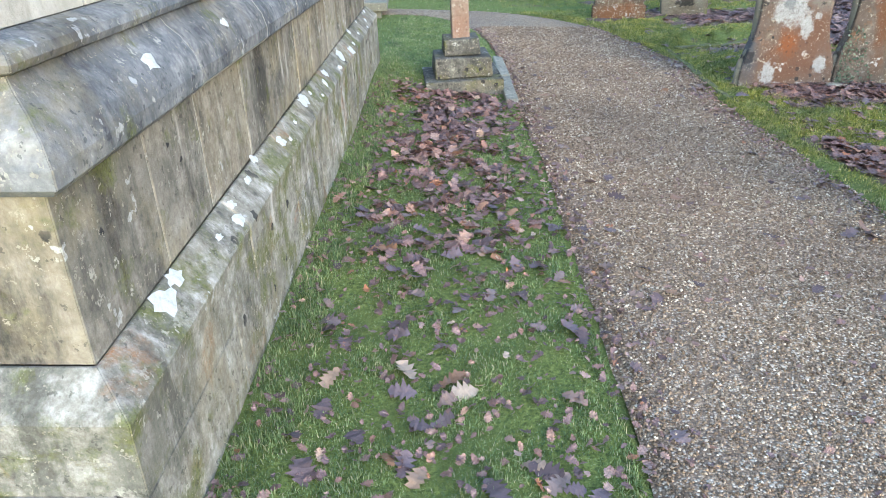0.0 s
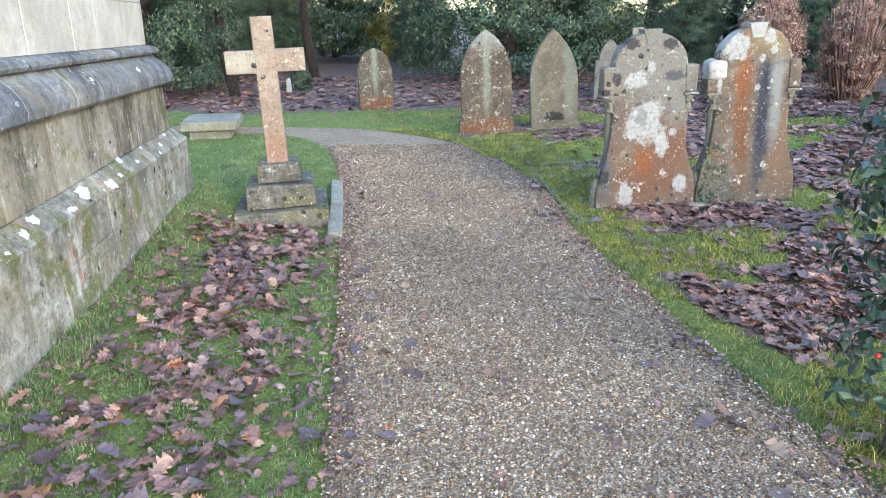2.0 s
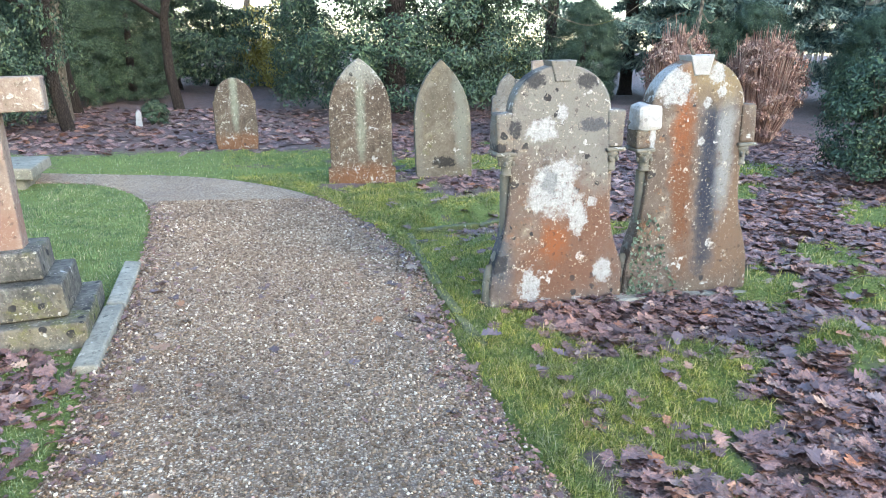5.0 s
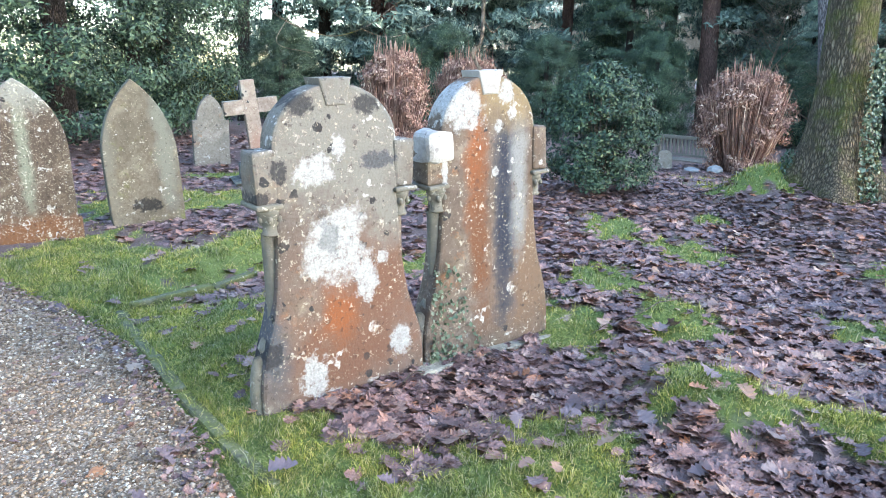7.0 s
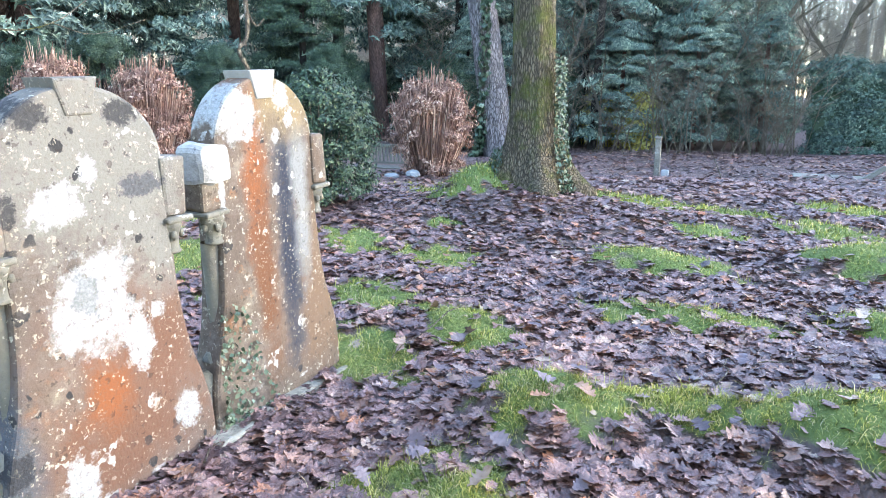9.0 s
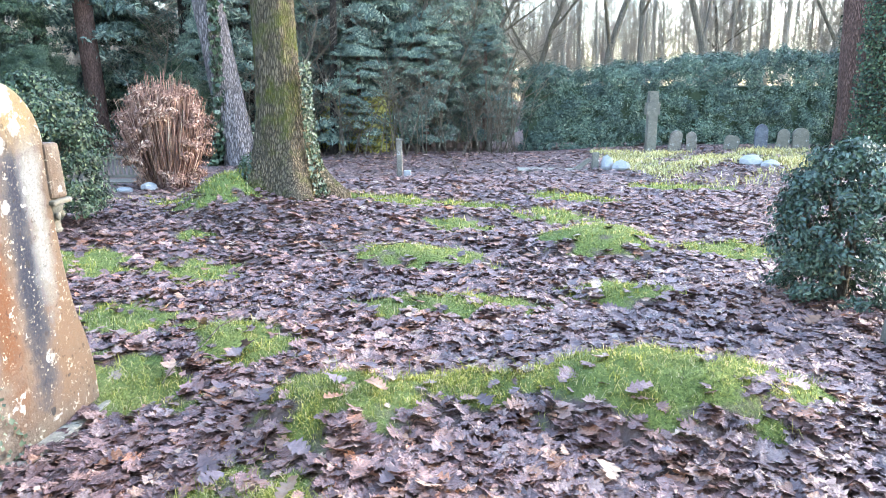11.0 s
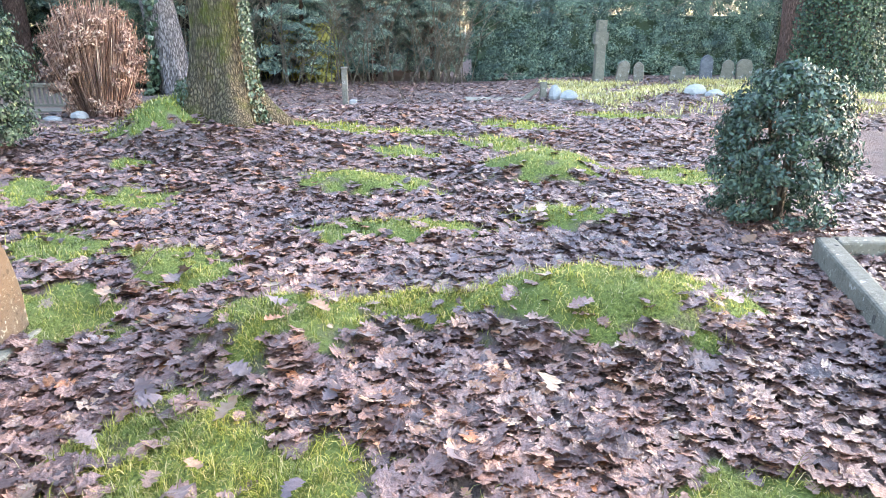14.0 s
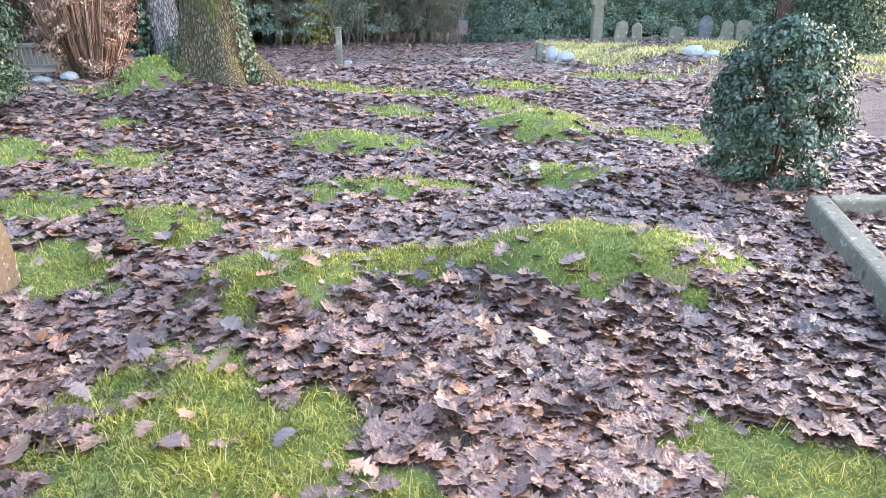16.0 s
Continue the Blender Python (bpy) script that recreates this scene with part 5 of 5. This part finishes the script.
def hedge(name, label, x, y0, y1, deep, tall, seed):
    root = tagged(empty(name, x, (y0 + y1) / 2, h1(x, (y0 + y1) / 2)), label, "hedge")
    l = y1 - y0
    g = np.random.default_rng(seed)
    n = 150000
    k = 1500                    # clumps over the trimmed face and top
    side = g.random(k) < 0.72
    cy = g.uniform(-l / 2, l / 2, k)
    top = tall * (1 - 0.026 * np.clip(cy + 2, 0, 12)) + 0.1 * np.sin(cy * 0.9) + 0.08 * np.sin(cy * 2.7 + 1)
    cz = np.where(side, g.uniform(-0.1, 1.0, k) * top, top + np.abs(g.normal(0, 0.12, k)))
    cx = np.where(side, -deep / 2 + 0.12 * np.sin(cy * 1.9 + cz) + 0.09 * np.sin(cy * 4.3 + cz * 3) + g.normal(0, 0.09, k), g.uniform(-deep / 2, deep / 2, k))
    pick = g.integers(0, k, n)
    d = g.normal(0, 0.085, (n, 3))
    px, py, pz = cx[pick] + d[:, 0], cy[pick] + d[:, 1], cz[pick] + d[:, 2]
    nor = np.where(side[pick][:, None], np.array([-1.0, 0, 0.5]), np.array([-0.2, 0, 1.0])) + d * 6
    v, f = leaf_cloud(np.stack([px, py, pz], 1), nor, 0.04, 0.4)
    raw("foliage", v, f, hedge_material, root)
    core = box(-deep / 2 + 0.25, deep / 2 - 0.1, -l / 2 + 0.1, l / 2 - 0.1, 0.0, tall - 0.85, 0.15)
    part("inner_growth", core, yew_material, root)
    return root


hedge("clipped_hedge", "long clipped dark green yew hedge", 23.6, -12.0, 3.6, 1.3, 2.55, 41)


# the broad ivy-clad yew by the holly
_iy = big_trunk("ivy_clad_tree", "broad dark tree clad in ivy, its bark showing on one edge", 17.0, -3.7, 0.82, 8.0, red_bark, (0.2, 0.5), 0.1, 3)
ivy_patch(_iy, 60000, 0.8, 0.1, 8.0, 2.15, 6.9, 0.028, 0.35, yew_material)


big_trunk("bare_tree", "pale lichened trunk beside the dark yew", -2.4, 16.6, 0.17, 7.0, pale_bark, (0.1, 0.2), 0.4, 3)



def thicket():
    """Pale leafless undergrowth along the edge of the eastern wood."""
    g = random.Random(88)
    paths = []
    for _ in range(150):
        y = g.uniform(3.6, 13.5)
        x = 20.0 + 0.12 * (9 - y) + g.uniform(0, 2.4)
        z, t, a = h1(x, y), g.uniform(1.0, 3.8), g.uniform(0, 6.28)
        l = g.uniform(0.5, 2.2)
        paths.append([(x, y, z - 0.1, 0.016), (x + 0.4 * l * math.cos(a), y + 0.4 * l * math.sin(a), z + 0.55 * t, 0.012), (x + l * math.cos(a), y + l * math.sin(a), z + t * g.uniform(0.75, 1), 0.006)])
        for _k in range(8):
            u, b, m = g.uniform(0.3, 0.8), g.uniform(0, 6.28), g.uniform(0.3, 0.8)
            px, py, pz = x + u * l * 0.8 * math.cos(a), y + u * l * 0.8 * math.sin(a), z + t * u
            paths.append([(px, py, pz, 0.008), (px + m * math.cos(b), py + m * math.sin(b), pz + 0.5 * m, 0.005)])
    v, f = tubes(paths, 4)
    tagged(raw("thicket", v, f, pale_bark), "pale leafless undergrowth at the wood's edge", "undergrowth", kind="stuff")


thicket()


# ---------------------------------------------------------------- small growth and litter
def oak_leaf(seed, stations=8):
    """One lobed, curled oak leaf of unit length: vertices and quads."""
    g = random.Random(seed)
    lobes = [0.02, 0.19, 0.13, 0.33, 0.17, 0.42, 0.2, 0.37, 0.16, 0.24, 0.02][:stations + 3]
    n = len(lobes)
    curl, twist, cup = g.uniform(-0.5, 0.5), g.uniform(-0.5, 0.5), g.uniform(-0.2, 0.3)
    v, f = [], []
    for i, w in enumerate(lobes):
        u = i / (n - 1)
        w *= g.uniform(0.75, 1.2)
        x, z = u - 0.5, curl * (u - 0.5) ** 2 + 0.03 * g.uniform(-1, 1)
        for s in (-1, 0, 1):
            v.append((x + (0.07 * abs(s) if w > 0.25 else 0), s * w, z + abs(s) * cup * w + s * twist * w * (u - 0.4) + (0.05 * g.uniform(-1, 1) if s else 0)))
    for i in range(n - 1):
        for s in (0, 1):
            a = i * 3 + s
            f.append((a, a + 1, a + 4, a + 3))
    return np.array(v), np.array(f)


LEAVES = [oak_leaf(100 + k) for k in range(10)]


def euler_many(tilt, roll, turn):
    ct, st, cr, sr, cz, sz = np.cos(tilt), np.sin(tilt), np.cos(roll), np.sin(roll), np.cos(turn), np.sin(turn)
    m = np.empty((len(tilt), 3, 3))
    m[:, 0, 0], m[:, 0, 1], m[:, 0, 2] = cz * ct, cz * st * sr - sz * cr, cz * st * cr + sz * sr
    m[:, 1, 0], m[:, 1, 1], m[:, 1, 2] = sz * ct, sz * st * sr + cz * cr, sz * st * cr - cz * sr
    m[:, 2, 0], m[:, 2, 1], m[:, 2, 2] = -st, ct * sr, ct * cr
    return m


def scatter_leaves(name, x, y, size, lift, tilt, label, mat=leaf_material):
    n = len(x)
    z = height(x, y) + lift
    m = euler_many(rng.normal(0, tilt, n), rng.normal(0, tilt, n), rng.uniform(0, 2 * math.pi, n))
    kind = rng.integers(0, len(LEAVES), n)
    verts, faces, base = [], [], 0
    for k, (lv, lf) in enumerate(LEAVES):
        sel = np.where(kind == k)[0]
        v = np.einsum("nij,vj->nvi", m[sel], lv) * size[sel][:, None, None] + np.stack([x[sel], y[sel], z[sel]], 1)[:, None, :]
        f = lf[None] + (np.arange(len(sel)) * len(lv))[:, None, None] + base
        verts.append(v.reshape(-1, 3))
        faces.append(f.reshape(-1, 4))
        base += len(sel) * len(lv)
    return tagged(raw(name, np.concatenate(verts), np.concatenate(faces), mat, smooth=True), label, "leaf litter", kind="stuff")


def clear_of_stones(x, y):
    ok = np.ones(len(x), dtype=bool)
    for cx, cy, hx, hy in ((2.96, 6.15, 0.42, 0.08), (3.77, 6.13, 0.42, 0.08), (0.02, 6.36, 0.38, 0.36), (2.33, 10.3, 0.36, 0.08), (3.33, 10.5, 0.35, 0.08)):
        ok &= (np.abs(x - cx) > hx) | (np.abs(y - cy) > hy)
    return ok & ((x > -0.8) | (y > 6.75))


def litter():
    bands = [(2.5, 6.4, 1.8, 8.0, 38000, 0.09), (5.5, 11.0, 0.5, 10.5, 32000, 0.092), (2.4, 11.0, 7.5, 14.5, 12000, 0.11), (10.0, 22.0, -3.0, 11.0, 22000, 0.105), (-4.0, 12.0, 12.5, 19.0, 6000, 0.15)]
    xs, ys, ss = [], [], []
    for x0, x1, y0, y1, n, s in bands:
        x, y = rng.uniform(x0, x1, n), rng.uniform(y0, y1, n)
        keep = ~on_path(x - 0.03, y) & clear_of_stones(x, y) & (rng.random(n) > 0.975 * np.clip(turf(x, y) * 1.9 - 0.12, 0, 1))
        xs.append(x[keep]), ys.append(y[keep]), ss.append(s * rng.uniform(0.45, 1.25, keep.sum()))
    x, y, s = np.concatenate(xs), np.concatenate(ys), np.concatenate(ss)
    scatter_leaves("leaf_litter", x, y, s, rng.uniform(0.002, 0.03, len(x)), 0.19, "thick wet carpet of purple-brown oak leaves")
    # the drift on the lawn before the cross
    n = 1900
    x, y = rng.normal(-0.06, 0.27, n), rng.uniform(2.5, 6.05, n)
    keep = (x > -0.78) & (x < 0.44) & clear_of_stones(x, y) & (rng.random(n) < np.clip((y - 2.3) / 2.6, 0.06, 0.9)) & (np.sin(x * 9 + 2 * np.sin(y * 3)) * np.sin(y * 7 + x * 3) > -0.55)
    scatter_leaves("leaf_drift", x[keep], y[keep], 0.095 * rng.uniform(0.5, 1.15, keep.sum()), rng.uniform(0.01, 0.035, keep.sum()), 0.3, "drift of purple-brown leaves on the lawn")

    # crumbs of leaf in the lawn grass, along the gravel's edges and over the gravel
    n = 2600
    x, y = rng.uniform(-0.8, 0.6, n), 0.8 + 5.4 * rng.random(n)
    edge = STRIP[rng.integers(14, 110, 1500)]
    right = rng.random(1500) < 0.6
    ex = np.where(right, edge[:, 2] - np.abs(rng.normal(0, 0.12, 1500)), edge[:, 0] + np.abs(rng.normal(0, 0.1, 1500)))
    ey = np.where(right, edge[:, 3], edge[:, 1]) + rng.uniform(-0.2, 0.2, 1500)
    x, y = np.concatenate([x, ex, rng.uniform(0.6, 2.3, 500)]), np.concatenate([y, ey, rng.uniform(0.8, 8.0, 500)])
    keep = clear_of_stones(x, y)
    scatter_leaves("leaf_crumbs", x[keep], y[keep], rng.uniform(0.015, 0.05, keep.sum()), rng.uniform(0.014, 0.022, keep.sum()), 0.35, "brown crumbs of leaf in the grass and gravel")


litter()


def single_leaves():
    """Leaves that lie singly on lawn, gravel and turf: each one a part."""
    root = tagged(new("fallen_leaves"), "single fallen oak leaves scattered on lawn, gravel and turf", "leaves")
    meshes = []
    for k, (v, f) in enumerate(LEAVES):
        ob = raw("leaf", v, f, single_leaf_material, root, smooth=False)
        meshes.append(ob.data)
        bpy.data.objects.remove(ob)
    g = random.Random(5)
    spots_ = []
    while len(spots_) < 95:        # on the lawn
        spots_.append((g.uniform(-0.62, 0.5), g.uniform(0.9, 3.4), 0.02))
    while len(spots_) < 190:       # on the gravel, mostly along its edges
        u = g.random()
        x, y = (0.6 + abs(g.gauss(0, 0.16)), g.uniform(0.8, 8.5)) if u < 0.4 else (2.25 - abs(g.gauss(0, 0.25)), g.uniform(2, 8.5)) if u < 0.75 else (g.uniform(0.7, 2.2), g.uniform(0.8, 7))
        spots_.append((x, y, 0.016))
    while len(spots_) < 290:       # on the grassy mounds
        cx, cy, l, w, turn = TURF[g.randrange(len(TURF))]
        if cx < 6.5 and cy < 7:
            spots_.append((cx + g.gauss(0, 0.4), cy + g.gauss(0, 0.4), 0.05))
    for x, y, up in spots_:
        ob = new("leaf", g.choice(meshes))
        ob.parent = root
        s = g.uniform(0.06, 0.12)
        ob.matrix_basis = pose(x, y, h1(x, y) + up, g.gauss(0, 14), g.gauss(0, 14), g.uniform(0, 360)) @ Matrix.Diagonal((s, s, s, 1))


def object_leaf_material():
    m, nt, bsdf, co = material("single_oak_leaf", 0.45, 0.45)
    r = nt.nodes.new("ShaderNodeObjectInfo").outputs["Random"]
    c = ramp(nt, r, (0.0, (0.09, 0.06, 0.06)), (0.45, (0.16, 0.115, 0.12)), (0.7, (0.22, 0.16, 0.14)), (0.85, (0.27, 0.13, 0.06)), (1.0, (0.36, 0.28, 0.21)))
    n = fac_noise(nt, co, 6, 4)
    colour(nt, bsdf, blend(nt, 0.6, c, blend(nt, n, (0.5, 0.5, 0.5), (1.4, 1.4, 1.4)), "MULTIPLY"))
    relief(nt, bsdf, n, 0.4, 0.01)
    return m


single_leaf_material = object_leaf_material()
single_leaves()


def blades(name, x, y, length, width, lean, mat, label, category="grass"):
    n = len(x)
    z = height(x, y) - 0.004
    a = rng.uniform(0, 2 * math.pi, n)
    lean = np.abs(rng.normal(lean, 0.3, n))
    d = np.stack([np.cos(a), np.sin(a)], 1)
    side = np.stack([-np.sin(a), np.cos(a)], 1) * width[:, None]
    root = np.stack([x, y, z], 1)
    mid = root + np.concatenate([d * (length * 0.5 * np.sin(lean * 0.6))[:, None], (length * 0.55 * np.cos(lean * 0.6))[:, None]], 1)
    tip = mid + np.concatenate([d * (length * 0.5 * np.sin(lean * 1.4))[:, None], (length * 0.5 * np.cos(lean * 1.4))[:, None]], 1)
    s3 = np.concatenate([side, np.zeros((n, 1))], 1)
    v = np.stack([root - s3, root + s3, mid + s3 * 0.7, mid - s3 * 0.7, tip], 1).reshape(-1, 3)
    i = np.arange(n)[:, None] * 5
    f = np.concatenate([i + np.array([[0, 1, 2]]), i + np.array([[0, 2, 3]]), i + np.array([[3, 2, 4]])])
    return tagged(raw(name, v, f, mat), label, category, kind="stuff")


def grow_grass():
    n = 230000
    y = 0.7 + 9.5 * rng.random(n) ** 1.5
    x = rng.uniform(-0.83, 0.66, n)
    keep = (~on_path(x + 0.035, y)) & clear_of_stones(x, y) & ((x < 0.6) | (y < 8))
    x, y = x[keep], y[keep]
    far = 1 + 0.35 * np.clip(y - 2, 0, 5) / 2
    blades("lawn_grass", x, y, rng.uniform(0.012, 0.032, len(x)) * (1 + 0.9 * (x < -0.6) + 0.6 * (x > 0.5)) * (0.8 + 0.4 * np.sin(x * 13 + np.sin(y * 7)) * np.sin(y * 11)), 0.0016 * far, 0.6, grass_material, "short damp green lawn grass")
    n = 22000
    x, y = rng.uniform(-4, 1.2, n), rng.uniform(6.8, 13.3, n)
    keep = ~on_path(x, y) & (turf(x, y) > 0.4) & (rng.random(n) > 0.0)
    x, y = x[keep], y[keep]
    blades("lawn_grass", x, y, rng.uniform(0.015, 0.04, len(x)), np.full(len(x), 0.004), 0.5, grass_material, "short green lawn behind the cross")
    xs, ys = [], []
    for cx, cy, l, w, turn in TURF:
        away = math.hypot(cx - 1.7, cy - 4.4)
        n = int(min(80000, 4 * l * w * 36000 / (1 + (away / 3.2) ** 2.2)))
        u, v, c, s = rng.uniform(-1.5, 1.5, n), rng.uniform(-1.5, 1.5, n), math.cos(radians(turn)), math.sin(radians(turn))
        xs.append(cx + u * l * c - v * w * s), ys.append(cy + u * l * s + v * w * c)
    n = 60000                   # the grassy bank along the gravel
    pick = STRIP[rng.integers(20, 125, n)]
    xs.append(pick[:, 2] + rng.uniform(-0.03, 0.5, n)), ys.append(pick[:, 3] + rng.uniform(-0.2, 0.2, n))
    x, y = np.concatenate(xs), np.concatenate(ys)
    t = turf(x, y)
    keep = (~on_path(x - 0.02, y)) & clear_of_stones(x, y) & (rng.random(len(x)) < np.clip((t - 0.25) * 2.2, 0, 1)) & (x > 0.7)
    x, y = x[keep], y[keep]
    far = 1 + 0.5 * np.clip(np.hypot(x - 1.7, y - 4.4) - 2, 0, 6) / 2
    clump = 0.8 + 0.45 * np.sin(x * 31 + 2 * np.sin(y * 23)) * np.sin(y * 29 + np.sin(x * 17))
    ln = rng.uniform(0.018, 0.062, len(x)) * clump * np.where(rng.random(len(x)) < 0.1, 1.9, 1.0)
    blades("mound_grass", x, y, ln, 0.0015 * far, 1.15, moss_material, "mossy yellow-green grass on the grave mounds")
    n = 60000
    x, y = rng.uniform(6, 14, n), rng.uniform(0.5, 14.0, n)
    keep = (rng.random(n) < np.clip((turf(x, y) - 0.3) * 2, 0, 1)) & (np.hypot(x - 1.7, y - 4.4) > 6.0)
    x, y = x[keep], y[keep]
    blades("far_turf", x, y, rng.uniform(0.03, 0.08, len(x)), np.full(len(x), 0.006), 0.7, moss_material, "mossy turf patches among the leaves")
    n = 60000
    x, y = rng.uniform(11.0, 20.0, n), rng.uniform(-5, 1.9, n)
    dens = np.clip(0.4 + np.sin(x * 1.7 + 1 + np.sin(y)) * np.sin(y * 2.3 + np.sin(x * 2)) * 1.1, 0, 1) * np.clip((x - 11) / 3, 0, 1)
    keep = rng.random(n) < dens
    x, y = x[keep], y[keep]
    blades("dry_grass", x, y, rng.uniform(0.05, 0.2, len(x)), np.full(len(x), 0.008), 1.0, sunlit_straw_material, "winter grass tussocks, a sunlit patch painted into their straw yellow")


grow_grass()


def pebbles():
    octa = np.array([(1, 0, 0), (0, 1, 0), (-1, 0, 0), (0, -1, 0), (0, 0, 1), (0, 0, -1)], dtype=float)
    tri = np.array([(0, 1, 4), (1, 2, 4), (2, 3, 4), (3, 0, 4), (1, 0, 5), (2, 1, 5), (3, 2, 5), (0, 3, 5)])
    n = 85000
    y = 0.6 + 8.8 * rng.random(n) ** 1.25
    x = rng.uniform(0.3, 2.7, n)
    keep = on_path(x, y)
    x, y = x[keep], y[keep]
    n = len(x)
    s = 0.0047 * rng.uniform(0.5, 1.5, n) * (1 + 0.1 * y)
    jit = 1 + rng.uniform(-0.3, 0.3, (n, 6, 3))
    m = euler_many(rng.normal(0, 0.5, n), rng.normal(0, 0.5, n), rng.uniform(0, 6.28, n))
    v = np.einsum("nij,nvj->nvi", m, octa[None] * jit * np.array([1.2, 1.0, 0.75])) * s[:, None, None]
    v += np.stack([x, y, height(x, y) + 0.012 + 0.3 * s], 1)[:, None, :]
    f = tri[None] + (np.arange(n) * 6)[:, None, None]
    tagged(raw("loose_gravel", v.reshape(-1, 3), f.reshape(-1, 3), pebble_material, smooth=True), "loose brown, grey and white pebbles on the path", "gravel", kind="stuff")


pebbles()


def twigs():
    g = random.Random(9)
    for k in range(14):
        x, y = (4.6, 5.75) if k == 0 else (g.uniform(2.8, 7.0), g.uniform(2.6, 6.8))
        a, l = g.uniform(0, 6.28), g.uniform(0.12, 0.45) if k else 0.6
        pts = []
        for i in range(6):
            u = i / 5 - 0.5
            px, py = x + l * u * math.cos(a) + 0.02 * g.uniform(-1, 1), y + l * u * math.sin(a) + 0.02 * g.uniform(-1, 1)
            pts.append((px, py, h1(px, py) + 0.045 + 0.01 * g.random(), 0.004 * (1.1 - 0.12 * i)))
        v, f = tubes([pts], 5)
        tagged(raw("fallen_twig", v, f, pale_bark, smooth=True), "thin fallen twig lying on the leaves", "twig", "fallen twigs")


twigs()
# the stick standing in the litter and the vine that hangs down to the headstone
_v, _f = tubes([[(13.6, 4.95, 0.0, 0.012), (13.7, 5.05, 0.2, 0.01), (13.7, 5.13, 0.38, 0.006)]], 6)
tagged(raw("leaning_stick", _v, _f, pale_bark, smooth=True), "thin pale stick standing in the litter", "stick")
_v, _f = tubes([smooth_line([(3.7, 6.1, 1.42, 0.009), (3.66, 6.11, 1.5, 0.009), (3.7, 6.1, 1.56, 0.009), (3.73, 6.13, 1.75, 0.01), (3.78, 6.2, 2.2, 0.01), (3.72, 6.25, 2.9, 0.008), (3.8, 6.3, 3.8, 0.009)], 5),
                smooth_line([(3.8, 6.3, 3.8, 0.008), (3.2, 7.2, 2.6, 0.006), (3.22, 7.5, 1.85, 0.004), (3.58, 7.5, 1.62, 0.004), (3.9, 7.5, 1.66, 0.003), (4.2, 7.5, 1.85, 0.003), (4.6, 7.4, 2.1, 0.002)], 5),
                smooth_line([(3.9, 7.5, 1.66, 0.003), (4.1, 7.45, 1.62, 0.002), (4.4, 7.4, 1.72, 0.002)], 4), smooth_line([(3.4, 7.5, 1.7, 0.003), (3.3, 7.45, 1.55, 0.002), (3.5, 7.4, 1.5, 0.002)], 4),
                smooth_line([(3.73, 6.13, 1.66, 0.004), (3.79, 6.13, 1.6, 0.004), (3.83, 6.12, 1.63, 0.003)], 4)], 6)
tagged(raw("hanging_vine", _v, _f, pale_bark, smooth=True), "thin pale vine hanging down onto the headstone", "vine")


def ivy_on_stone():
    n = 250
    hgt = 0.5 * rng.random(n) ** 1.7
    x = 3.77 - 0.36 + 0.34 * rng.random(n) ** 1.5 * (1 - 1.2 * hgt)
    c = np.stack([x, np.full(n, 6.06) - 0.012 * rng.random(n), 0.02 + hgt], 1)
    v, f = leaf_cloud(c, np.tile(np.array([0, -1.0, 0.3]), (n, 1)), 0.011, 0.8)
    tagged(raw("ivy", v, f, ivy_material), "small ivy creeping up the headstone's foot", "ivy", kind="stuff")


ivy_on_stone()
